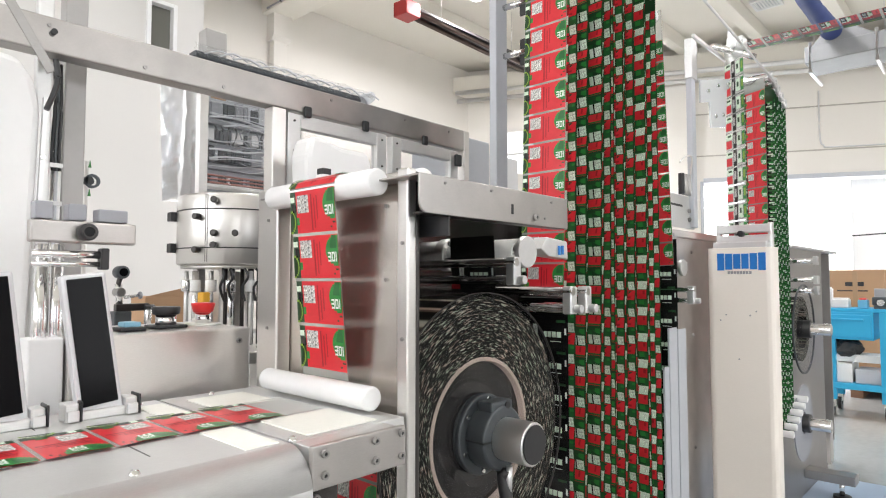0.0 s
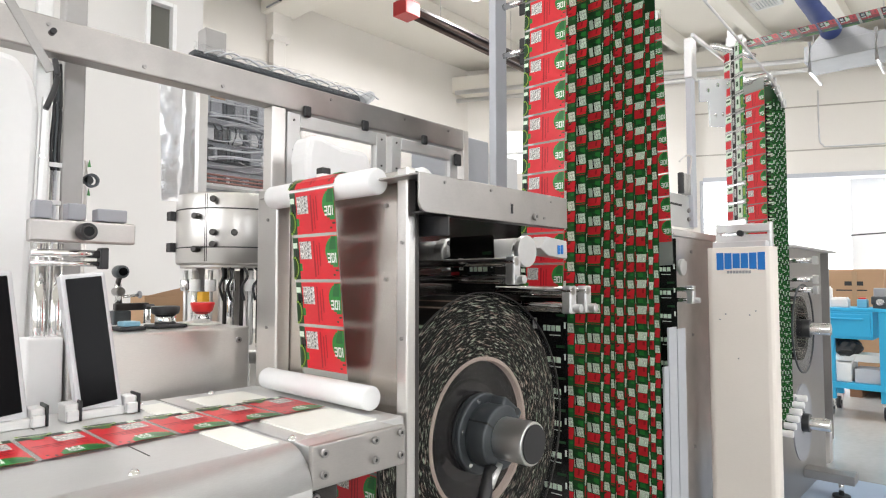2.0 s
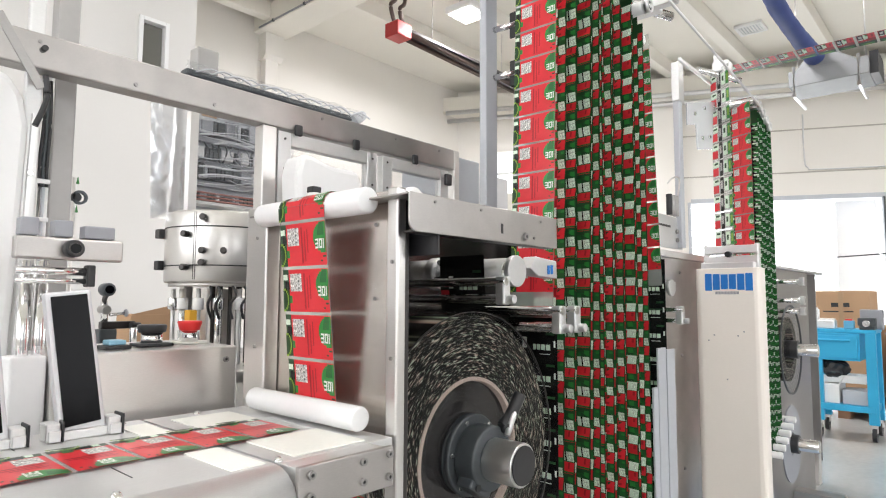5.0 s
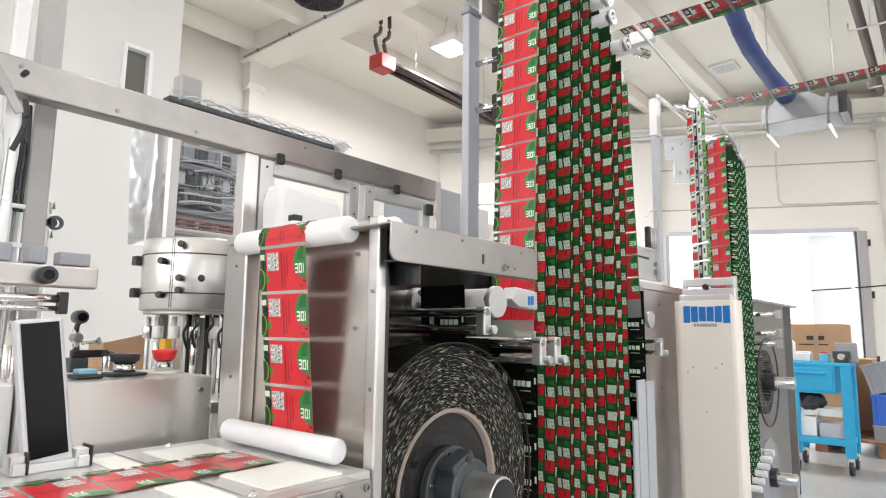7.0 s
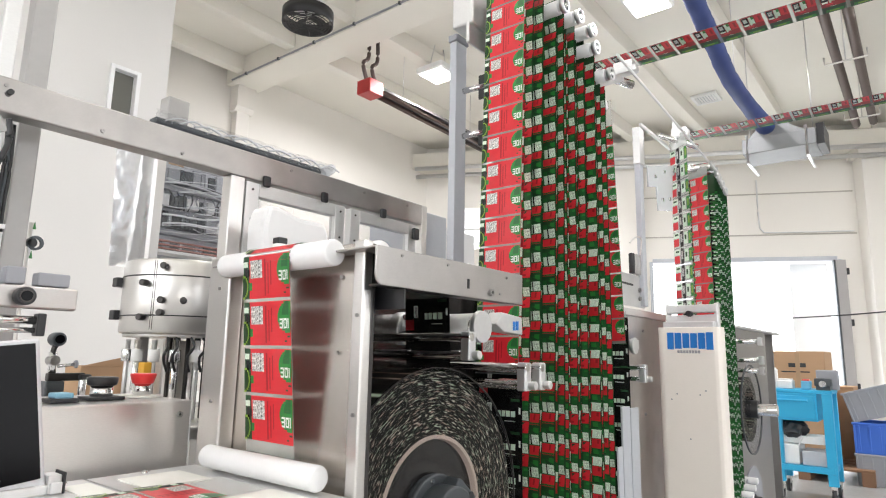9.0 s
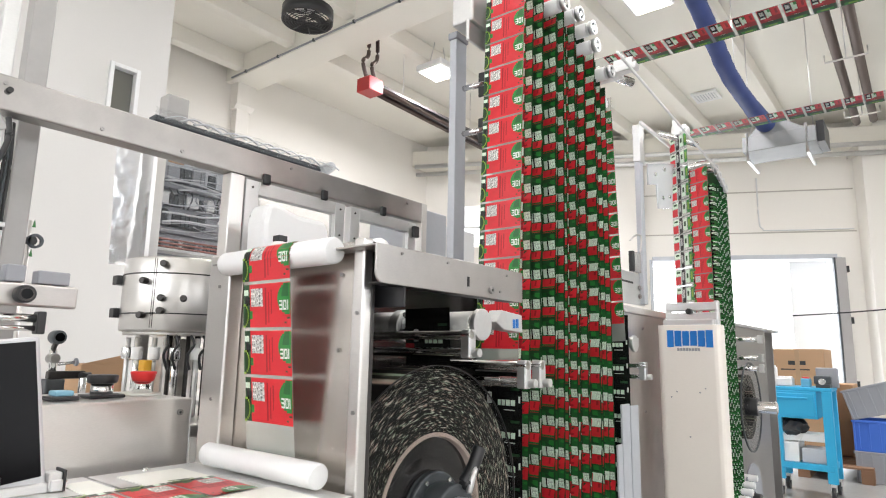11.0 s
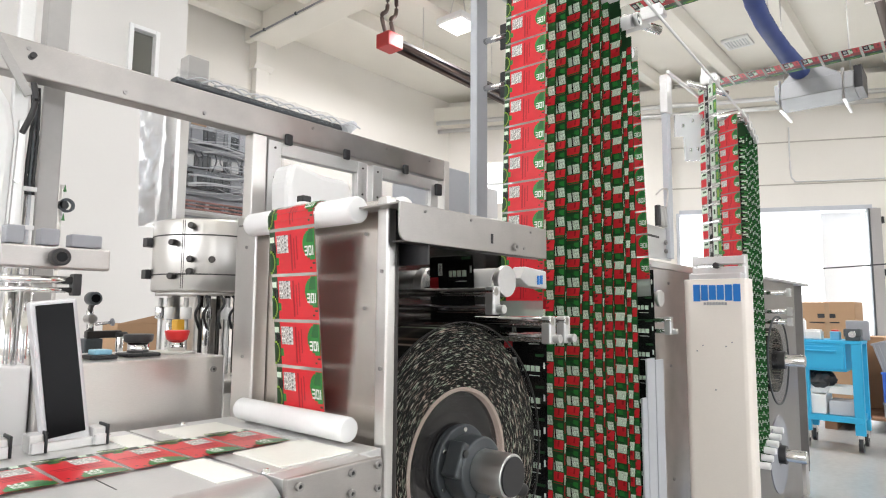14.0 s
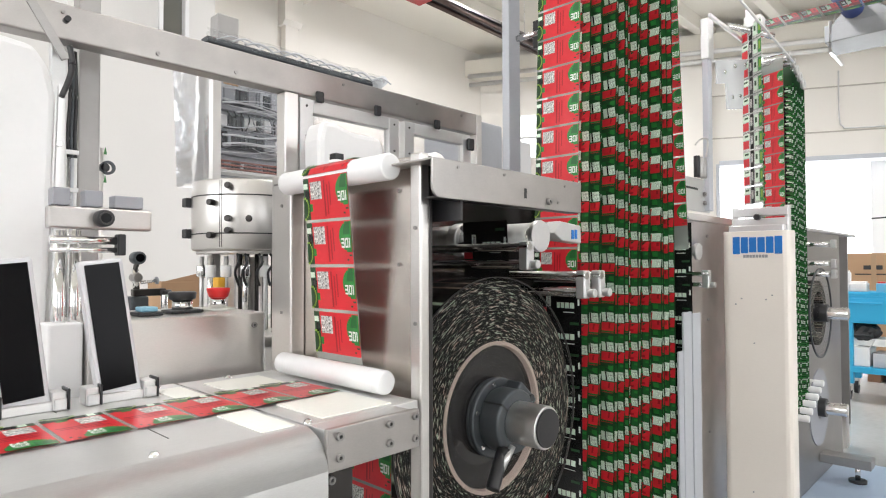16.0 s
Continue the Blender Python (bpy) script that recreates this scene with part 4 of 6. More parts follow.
# the label reel on its chuck
RX, RZ = 0.867, 0.824
RR = 0.246
REEL_OB = thing("label_reel", (RX, YM, RZ), "large half-used roll of printed labels on a grey chuck", "label reel", "label reels")
part("wound_roll", tube((RX, Y0, RZ), (RX, Y1, RZ), RR, 0.136, 96), REEL, REEL_OB, "wound label layers seen edge-on")
part("core", tube((RX, Y0 - 0.002, RZ), (RX, Y1, RZ), 0.1360, 0.1295, 72), CORE, REEL_OB, "tan cardboard core")
part("disc_plate", cyl((RX, 0.7125, RZ), (RX, 0.72, RZ), 0.1275, n=64), DISC_DIM, REEL_OB, "acrylic mandrel disc, coloured black for the dark behind it")
part("flange", cyl((RX, 0.7125, RZ), (RX, 0.706, RZ), 0.070, n=48, bevel=0.003), GREY_CAST, REEL_OB, "grey cast flange")
part("flange_step", cyl((RX, 0.706, RZ), (RX, 0.694, RZ), 0.0715, n=48, bevel=0.003), GREY_CAST, REEL_OB)
part("hub", cyl((RX, 0.694, RZ), (RX, 0.652, RZ), 0.0560, n=48, bevel=0.004), GREY_CAST, REEL_OB, "grey split clamp hub")
part("hub_ear", box(RX - 0.030, RX + 0.030, 0.655, 0.688, RZ + 0.045, RZ + 0.064, 0.004), GREY_CAST, REEL_OB, "grey clamp ear")
part("ear_screw", cyl((RX + 0.012, 0.655, RZ + 0.0555), (RX + 0.012, 0.652, RZ + 0.0555), 0.0065, n=16), BLACK, REEL_OB)
part("hub_slit", box(RX - 0.0565, RX - 0.030, 0.6510, 0.692, RZ - 0.0016, RZ + 0.0016), BLACK, REEL_OB)
for k in range(6):
    a = k * math.pi / 3 + 0.4
    part("screw", cyl((RX + 0.063 * math.cos(a), 0.694, RZ + 0.063 * math.sin(a)), (RX + 0.063 * math.cos(a), 0.691, RZ + 0.063 * math.sin(a)), 0.004, n=12), CHROME, REEL_OB)
part("clamp_lever", path_tube(curve_points([(RX, 0.655, RZ - 0.06), (RX - 0.004, 0.648, RZ - 0.085), (RX - 0.002, 0.642, RZ - 0.125)]), 0.0115, 14), BLACK, REEL_OB, "black clamping lever")
part("lever_tip", cyl((RX - 0.001, 0.640, RZ - 0.045), (RX - 0.002, 0.643, RZ - 0.09), 0.0055, 0.007, 12), ALU, REEL_OB)
part("lever_screw", cyl((RX, 0.66, RZ - 0.055), (RX - 0.004, 0.64, RZ - 0.062), 0.009, n=14), BLACK, REEL_OB)
part("shaft", cyl((RX, 0.652, RZ), (RX, 0.590, RZ), 0.0365, n=48, bevel=0.002), TURNED, REEL_OB, "turned steel shaft end")
part("shaft_cap", cyl((RX, 0.5905, RZ), (RX, 0.587, RZ), 0.0325, n=40, bevel=0.001), BLACK, REEL_OB, "black shaft cap")
dsk = thing("guard_disc", (RX, 0.696, RZ), "large clear acrylic disc in front of the label roll", "guard disc")
part("disc", tube((RX, 0.697, RZ), (RX, 0.694, RZ), 0.252, 0.09, 96), ACRYLIC, dsk)
part("rim", tube((RX, 0.6975, RZ), (RX, 0.6935, RZ), 0.2535, 0.2522, 96), STEEL_DARK, dsk, "dark polished rim")
# web that comes off the reel
offw = web_run(pose(0.612, YM, 0.45, 0, 1, 0), 0.62, "face", "dark labels drawn off the reel", "label webs of the machine")
spw = web_run(pose(0.926, YM + 0.012, 1.075, 0, -3, 0), 0.11, "dark", "dark printed labels led over the splice roller")

# ---- festoon of hanging webs ----
FEST = [(1.160, "face", 2.12, 1.06)]
for k in range(15):
    FEST.append((1.216 + 0.0310 * k + (0, 0.004, -0.006, 0.005, 0.002, -0.007, 0.003, 0.006, -0.004, 0.001, -0.006, 0.005, -0.002, 0.004, 0)[k],
                 ("inner_b", "inner_a", "inner_c", "inner_a", "inner_c", "inner_b", "inner_a", "inner_b", "inner_c")[k % 9], 2.04 - 0.004 * k if k < 12 else 1.985 - 0.03 * (k - 11), 0.12))
FEST_ROWS = []
for x, kind, top, ZB in FEST:
    word = "red labels with green corners" if kind == "face" else "mint labels darkened for shade"
    k = len(FEST_ROWS)
    sway = (0, 2, -1.5, 3, -4, 1, -3, 4, -1, 2, -2, 3.5, -4, 0.5, 2.5, -1)[k]           # each web hangs a little askew
    lean = 2.2 * (1 - k / 15)
    FEST_ROWS.append(web_run(pose(x + (ZB - 1.34) * math.tan(radians(lean)), YM + 0.0018 * sway, ZB, 0, lean, 1.5 * sway), top - ZB, kind, "hanging web of %s in the label store" % word, "hanging webs of the label store"))
FEST_ROWS.append(web_run(pose(1.765, YM + 0.006, 1.14, -2.4, 1.5, 0), 0.78, "face", "hanging web of red labels beside the store", "hanging webs of the label store"))
OUT_ROW = FEST_ROWS[-1]
for x, top, kind, word in ((1.165, 1.06, "dark", "black printed labels"), (1.772, 1.22, "dark", "black printed labels")):
    FEST_ROWS.append(web_run(pose(x, YM, 0.12, 0, 0, 0), top - 0.12, kind, "hanging web of " + word, "hanging webs of the label store"))
LOW_ROWS = FEST_ROWS[-2:]
store = thing("festoon_rollers", (1.4, 0.85, 2.0), "stepped row of white rollers that carry the label webs", "roller rack")
for x, z in ((1.235, 2.03), (1.315, 1.992), (1.400, 2.002), (1.480, 1.998), (1.502, 1.955), (1.60, 1.915)):
    part("roller", cyl((x, 0.845, z), (x, 0.675, z), 0.019, n=28, bevel=0.003), WHITE_PL, store)
    part("roller_end", cyl((x, 0.659, z), (x, 0.656, z), 0.006, n=16), CHROME, store)
    part("end_ring", tube((x, 0.668, z), (x, 0.655, z), 0.0195, 0.0150, 24), ALU, store)
    part("end_cap", cyl((x, 0.664, z), (x, 0.659, z), 0.0155, n=24), GREY_CAST, store, "dark roller end cap")
part("carrier_plate", box(1.15, 1.68, 0.845, 0.855, 1.88, 2.16, 0.003), ALU, store)
part("carrier_arm", box(1.635, 1.665, 0.60, 0.85, 1.925, 1.945, 0.003), ALU, store)
part("carrier_mast", box(1.30, 1.36, 0.858, 0.90, 0.05, 2.16, 0.003), ALU, store)

# ---- webs that run overhead ----
OVER = []
for x, z, w in ((1.94, 2.118, 1), (2.82, 2.118, 2)):
    run = web_run(pose(x, 0.86, z, 90, 0, 0) @ pose(0, 0, 0, 0, 0, 90 - 2), 2.1, "pale", "label web running overhead between the machines", "overhead label webs")
    OVER.append(run)
t = thing("overhead_track", (2.0, 0.6, 1.9), "thin white aluminium rail that links the two machines", "rail")
part("rail", cyl((1.50, 0.60, 1.915), (2.47, 0.60, 1.83), 0.004, n=12), WHITE_PL, t)
part("corner_block", box(1.675, 1.715, 0.625, 0.685, 1.955, 1.985, 0.003), ALU, t)
part("corner_roller", cyl((1.64, 0.72, 1.95), (1.76, 0.66, 1.94), 0.014, n=18), CHROME, t)
part("side_roller", cyl((1.70, 0.84, 1.87), (1.70, 0.72, 1.87), 0.017, n=24, bevel=0.003), WHITE_PL, t)
part("arm", box(1.66, 1.70, 0.66, 0.90, 1.93, 1.95, 0.002), ALU, t)
part("stay", box(1.69, 1.72, 0.88, 0.90, 1.27, 1.95, 0.002), ALU, t)

# ---- second machine ----
m2 = thing("machine_column", (2.4, 0.70, 0.0), "tall cream metal machine column with a blue block mark", "machine column")
prof = [(2.31, 0.604), (2.313, 0.593), (2.321, 0.585), (2.332, 0.582), (2.375, 0.582), (2.375, 0.806), (2.332, 0.806), (2.321, 0.803), (2.313, 0.795), (2.31, 0.784)]
part("cover", prism(prof, "z", 0.08, 1.215, bevel=0.002), COVER, m2, "cream painted sheet metal cover")
part("plinth", box(2.32, 2.37, 0.59, 0.80, 0.0, 0.08), BLACK, m2)
part("base_ring", box(2.32, 2.36, 0.605, 0.785, 1.213, 1.236, 0.003), ALU, m2)
part("top_bracket", box(2.36, 2.40, 0.600, 0.785, 1.235, 1.262, 0.003), ALU, m2)
part("top_bracket", box(2.36, 2.40, 0.600, 0.785, 1.27, 1.30, 0.003), ALU, m2)
part("bracket_post", box(2.365, 2.39, 0.597, 0.612, 1.215, 1.305, 0.002), ALU, m2)
part("bracket_post", box(2.365, 2.39, 0.772, 0.787, 1.215, 1.305, 0.002), ALU, m2)
part("clamp_knob", cyl((2.36, 0.695, 1.266), (2.335, 0.695, 1.266), 0.011, n=18, bevel=0.002), BLACK, m2)
for y, z in ((0.64, 0.99), (0.66, 0.975), (0.76, 0.955), (0.74, 0.975), (0.70, 0.82), (0.71, 0.30), (0.62, 0.3)):
    part("rivet", cyl((2.31, y, z), (2.3085, y, z), 0.0028, n=10), GREY_INK, m2)


# the maker's mark as plain shapes: six blue blocks over a row of small grey bars
for k in range(6):
    y, grow = 0.7675 - k * 0.0275, 0.007 * abs(k - 2.5) / 2.5
    part("mark_block", box(2.3082, 2.3105, y - 0.024, y, 1.141 - grow, 1.192 + grow * 0.5, 0.0006), BLUE_INK, m2)
for k in range(8):
    y = 0.732 - k * 0.0102
    part("mark_bar", box(2.3082, 2.3105, y - 0.008, y, 1.121, 1.131), GREY_INK, m2)

# web that drops from overhead into the column
drop = web_run(pose(2.45, 0.737, 1.255, 0, 0, -38), 0.75, "silver", "label web that drops into the cream column", "label webs of the second machine")
t = thing("web_turner", (2.2, 0.78, 1.9), "aluminium bracket frame that turns the overhead web", "web guide")
part("upright", box(2.115, 2.150, 0.775, 0.795, 1.28, 1.93, 0.002), GREY_PAINT, t, "slim grey profile upright")
part("head_clamp", box(2.110, 2.160, 0.770, 0.797, 1.80, 1.94, 0.003), ALU, t)
part("beam", box(2.15, 2.50, 0.775, 0.785, 1.955, 1.968, 0.002), ALU, t)
part("plate", prism([(2.16, 1.80), (2.47, 1.88), (2.47, 1.84), (2.44, 1.83), (2.42, 1.68), (2.26, 1.65), (2.25, 1.74), (2.16, 1.72)], "y", 0.760, 0.766), ACRYLIC_W, t, "clear acrylic guard plate")
for px, pz in ((2.225, 1.775), (2.30, 1.70), (2.38, 1.72), (2.44, 1.85), (2.33, 1.82)):
    part("plate_screw", cyl((px, 0.76, pz), (px, 0.754, pz), 0.007, n=14), CHROME, t)
part("wire_clip", path_tube(curve_points([(2.01, 0.78, 1.49), (2.03, 0.77, 1.51), (2.09, 0.77, 1.515), (2.10, 0.78, 1.46)], 5), 0.003, 8), STEEL, t)
for dx in (0.0, 0.03, 0.058):
    part("valve", cyl((2.02 + dx, 0.78, 1.385), (2.02 + dx, 0.78, 1.455), 0.010, n=16, bevel=0.002), BLACK if dx == 0 else STEEL_MID, t)
part("turn_bar", cyl((2.40, 0.80, 2.0), (2.52, 0.68, 1.96), 0.012, n=16), CHROME, t)
part("head", box(2.44, 2.50, 0.70, 0.76, 1.99, 2.03, 0.003), ALU, t)

ROWS2 = []
for x, kind, top in [(2.79, "face", 1.95)] + [(2.835 + 0.024 * k, "green", 1.925 - 0.006 * k) for k in range(10)]:
    ROWS2.append(web_run(pose(x, YM + (0.004 if kind == "face" else 0), 0.45, 0, 0, -26 if kind == "face" else 0), top - 0.45, kind, "hanging label web of the second store", "hanging webs of the second store"))
s2 = thing("festoon_rollers", (2.9, 0.85, 1.9), "cluster of steel rollers over the second label store", "roller rack")
for x, z in ((2.80, 1.955), (2.86, 1.945), (2.91, 1.925), (2.96, 1.905), (3.01, 1.885)):
    part("roller", cyl((x, 0.845, z), (x, 0.700, z), 0.019, n=22, bevel=0.002), CHROME, s2)
    part("end_ring", tube((x, 0.703, z), (x, 0.690, z), 0.020, 0.013, 20), ALU, s2)
for k in range(6):
    x, z = 2.86 + 0.05 * k, 0.46 + 0.022 * k
    part("roller", cyl((x, 0.845, z), (x, 0.66, z), 0.014, n=20, bevel=0.002), WHITE_PL, s2)
part("turn_post", box(2.80, 2.85, 0.846, 0.866, 1.982, 2.20, 0.003), ALU, s2)
part("carrier_plate", box(2.76, 3.12, 0.845, 0.853, 1.80, 1.98, 0.003), ALU, s2)

st2 = thing("reel_station", (3.6, 0.85, 0.1), "brushed steel plate of the second label station", "machine frame")
part("main_plate", box(2.62, 4.42, 0.850, 0.862, 0.12, 1.262, 0.002), STEEL_MID, st2)
part("end_flange", box(4.42, 4.43, 0.80, 0.862, 0.12, 1.262, 0.002), STEEL_MID, st2)
part("top_flange", box(3.4, 4.5, 0.77, 0.85, 1.262, 1.275, 0.002), STEEL_SATIN, st2)
part("lower_panel", box(3.14, 4.14, 0.79, 0.8495, 0.0, 1.262, 0.003), STEEL_MID, st2, "worn steel base panel")
part("foot_beam", box(3.60, 3.70, 0.57, 0.79, 0.085, 0.13, 0.004), STEEL_MID, st2)
part("foot_screw", cyl((3.65, 0.635, 0.012), (3.65, 0.635, 0.10), 0.012, n=12), CHROME, st2)
part("foot_pad", cyl((3.65, 0.635, 0.006), (3.65, 0.635, 0.02), 0.04, n=20), BLACK, st2)
part("support_leg", box(2.7, 2.78, 0.80, 0.85, 0, 0.2), STEEL, st2)
part("support_leg", box(4.3, 4.38, 0.80, 0.85, 0, 0.2), STEEL, st2)
for z in (1.19, 1.10, 1.05):
    part("guide_bar", cyl((3.30, 0.85, z), (3.30, 0.64, z), 0.012, n=14), CHROME, st2)
    part("clamp", box(3.28, 3.32, 0.64, 0.66, z - 0.02, z + 0.02, 0.003), ALU, st2)
for x, z, r, nm, lab in ((3.27, 0.87, 0.205, "label_reel", "nearly empty label reel with clear discs on a steel chuck"), (3.21, 0.445, 0.185, "waste_reel", "white disc reel on a steel chuck below")):
    t = thing(nm, (x, 0.70, z), lab, "label reel", "label reels")
    if nm == "label_reel":
        part("disc", tube((x, 0.702, z), (x, 0.698, z), r, 0.05, 64), ACRYLIC, t, "clear acrylic disc")
        part("rim", tube((x, 0.704, z), (x, 0.697, z), r + 0.004, r - 0.003, 64), GREY_CAST, t)
        part("wound_roll", tube((x, 0.71, z), (x, 0.788, z), 0.15, 0.1, 48), REEL, t)
    else:
        part("disc", tube((x, 0.704, z), (x, 0.698, z), r * 0.93, 0.05, 64), GREY_PL, t, "white plastic disc")
    part("hub", cyl((x, 0.80, z), (x, 0.67, z), 0.042, n=30, bevel=0.003), BLACK, t)
    part("shaft", cyl((x, 0.85, z), (x, 0.59, z), 0.028, n=30, bevel=0.002), CHROME, t)

# ---- behind the table: gauges, guards and the carousel ----
def gauge_stand(x, w, top_x):
    """A tilted black glass panel in a white frame, on two small clamps."""
    t = thing("tablet_stand", (x, 0.885, 0.92), "black glass panel in a white frame on small clamps", "display panel", "tilted black panels on the table")
    h = 0.185
    tilt = math.atan2(top_x - x, h)
    m = Matrix.Translation((x, 0.883, 0.925)) @ Matrix.Rotation(radians(-6), 4, "X") @ Matrix.Rotation(tilt, 4, "Y")
    for nm, q, mt, lab in (("frame", (-w / 2, w / 2, -0.004, 0.012, 0.0, h, 0.003), FRAME_GREY, "pale grey frame"), ("glass", (-w / 2 + 0.006, w / 2 - 0.006, -0.0065, -0.0035, 0.012, h - 0.006, 0.0008), BLACK_GLASS, "black glass face")):
        bm = box(*q[:6], q[6])
        bmesh.ops.transform(bm, matrix=m, verts=bm.verts)
        part(nm, bm, mt, t, lab)
    for dx in (-w / 2 - 0.008, w / 2 + 0.008):
        part("clamp", box(x + dx - 0.009, x + dx + 0.007, 0.872, 0.900, 0.920, 0.943, 0.002), STEEL_SATIN, t)
        part("clamp_jaw", box(x + dx - 0.008, x + dx + 0.006, 0.866, 0.8715, 0.921, 0.935, 0.0015), ALU, t)
        part("strap", box(x + dx + 0.0072, x + dx + 0.0100, 0.868, 0.898, 0.920, 0.946, 0.001), BLACK, t, "black clamp strap")
    part("foot", box(x - w / 2, x + w / 2, 0.872, 0.895, 0.920, 0.932, 0.002), STEEL_SATIN, t)


gauge_stand(0.2935, 0.055, 0.2725)
gauge_stand(0.1855, 0.055, 0.167)

cab = thing("control_box", (0.46, 1.05, 0.8), "brushed steel control box behind the table", "control box")
part("housing", box(0.30, 0.585, 0.985, 1.20, 0.60, 1.017, 0.004), STEEL, cab, "brushed steel housing")
bolt(cab, (0.562, 0.985, 0.995), 0.005)
part("stop_button", cyl((0.548, 1.09, 1.040), (0.548, 1.09, 1.058), 0.017, 0.022, 28, 0.003), RED_PL, cab, "red mushroom stop button")
part("button_collar", cyl((0.548, 1.09, 1.018), (0.548, 1.09, 1.040), 0.014, n=24), CHROME, cab)
part("button_plate", cyl((0.548, 1.09, 1.0175), (0.548, 1.09, 1.021), 0.032, n=32), WHITE_PAD, cab)
part("selector_cap", cyl((0.472, 1.07, 1.040), (0.472, 1.07, 1.054), 0.022, 0.024, 28, 0.003), BLACK, cab, "black selector knob")
part("selector_collar", cyl((0.472, 1.07, 1.020), (0.472, 1.07, 1.040), 0.017, n=24), CHROME, cab)
part("selector_plate", box(0.445, 0.50, 1.045, 1.095, 1.0175, 1.023, 0.002), BLACK, cab)
part("rocker_base", box(0.385, 0.425, 1.03, 1.07, 1.0175, 1.024, 0.002), BLACK, cab)
part("rocker", box(0.392, 0.418, 1.035, 1.065, 1.024, 1.032, 0.002), mat("pale_blue_key", (0.25, 0.5, 0.65), 0.4), cab, "pale blue key")

cab.location.x -= 0.0165

# camera bracket on its posts
cb = thing("camera_bracket", (0.30, 1.0, 0.9), "aluminium bracket with a black lens on round posts", "camera bracket")
part("cross_bar", box(0.245, 0.385, 0.985, 1.005, 1.156, 1.188, 0.003), STEEL_X, cb)
part("lens", cyl((0.313, 0.985, 1.172), (0.313, 0.965, 1.172), 0.0125, n=28, bevel=0.002), BLACK, cb, "black lens")
part("lens_glass", cyl((0.313, 0.9655, 1.172), (0.313, 0.9635, 1.172), 0.007, n=20), BLACK_GLASS, cb)
part("lens_ring", tube((0.313, 0.966, 1.172), (0.313, 0.9632, 1.172), 0.009, 0.0075, 24), STEEL_DARK, cb)
part("slide_rail", cyl((0.248, 0.99, 1.140), (0.345, 0.99, 1.140), 0.006, n=14), CHROME, cb)
part("slide_rail", cyl((0.248, 0.99, 1.126), (0.345, 0.99, 1.126), 0.004, n=14), CHROME, cb)
part("slide_end", box(0.335, 0.346, 0.98, 1.0, 1.118, 1.15, 0.002), BLACK, cb)
for x0, x1, z1 in ((0.250, 0.272, 1.214), (0.291, 0.315, 1.213), (0.33, 0.372, 1.208)):
    part("block", box(x0, x1, 0.985, 1.01, 1.189, z1, 0.002), GREY_PL, cb)
for x in (0.268, 0.288):
    part("post", cyl((x, 1.02, 0.92), (x, 1.02, 1.155), 0.0085, n=18), CHROME, cb)
part("foot_box", box(0.250, 0.295, 1.00, 1.05, 0.80, 1.02, 0.003), WHITE_PL, cb)

cb.location += Vector((-0.0135, 0, -0.003))

# guard frame: beam, posts, hinged clear doors
POST_GREY = mat("post_grey", (0.42, 0.41, 0.40), 0.45, 0.3, 0.05, 60, (1, 1, 1), 0.15, 6, 0.02)
gf = thing("safety_guard", (0.8, 1.2, 0.9), "brushed steel guard frame with a long top beam", "guard frame")
part("top_beam", box(-0.6, 1.40, 1.20, 1.24, 1.493, 1.556, 0.003), STEEL_X, gf, "long brushed steel beam")
for bx in (-0.2, 0.13, 0.30, 0.90, 1.15, 1.33):
    bolt(gf, (bx, 1.20, 1.540), 0.0035)
part("post", box(0.350, 0.388, 1.29, 1.33, 0.0, 2.6, 0.003), POST_GREY, gf)
part("post", box(0.300, 0.326, 1.27, 1.29, 0.0, 2.6, 0.003), STEEL_SATIN, gf)
part("post", box(0.738, 0.775, 1.20, 1.235, 0.0, 1.492, 0.003), STEEL, gf)
part("post", box(1.40, 1.425, 1.20, 1.24, 0.0, 1.556, 0.003), STEEL, gf)
part("brace", box(0.186, 0.306, 1.085, 1.089, 1.469, 1.483, 0.001, turn=Matrix.Rotation(radians(59), 4, "Y")), STEEL_MID, gf, "slim perforated diagonal brace")
part("brace_knob", cyl((0.275, 1.085, 1.485), (0.275, 1.070, 1.485), 0.0045), BLACK, gf)
part("hose", path_tube(curve_points([(0.272, 1.05, 1.435), (0.276, 1.05, 1.41), (0.272, 1.05, 1.385), (0.262, 1.05, 1.355)]), 0.0042), BLACK, gf)
for k, (x, mt) in enumerate(((0.331, BLACK), (0.336, GREY_CAST), (0.341, BLACK))):
    part("cable", path_tube(curve_points([(x, 1.28, 1.50), (x + 0.002, 1.278, 1.42), (x - 0.001 + 0.001 * k, 1.28, 1.34), (x + 0.002, 1.28, 1.30)]), 0.0032, 8), mt, gf, "dark cable along the post")
    part("conduit", path_tube([(x + 0.002, 1.28, 1.30), (x, 1.28, 0.95)], 0.0036, 8), (CHROME, GREY_PAINT, WHITE_PL)[k], gf, "pale conduit along the post")
for z in (1.31, 1.24):
    part("cable_tie", box(0.324, 0.347, 1.272, 1.288, z - 0.004, z + 0.004), WHITE_PL, gf)
for x in (0.46, 0.62):
    bolt(gf, (x, 1.20, 1.507), 0.004)
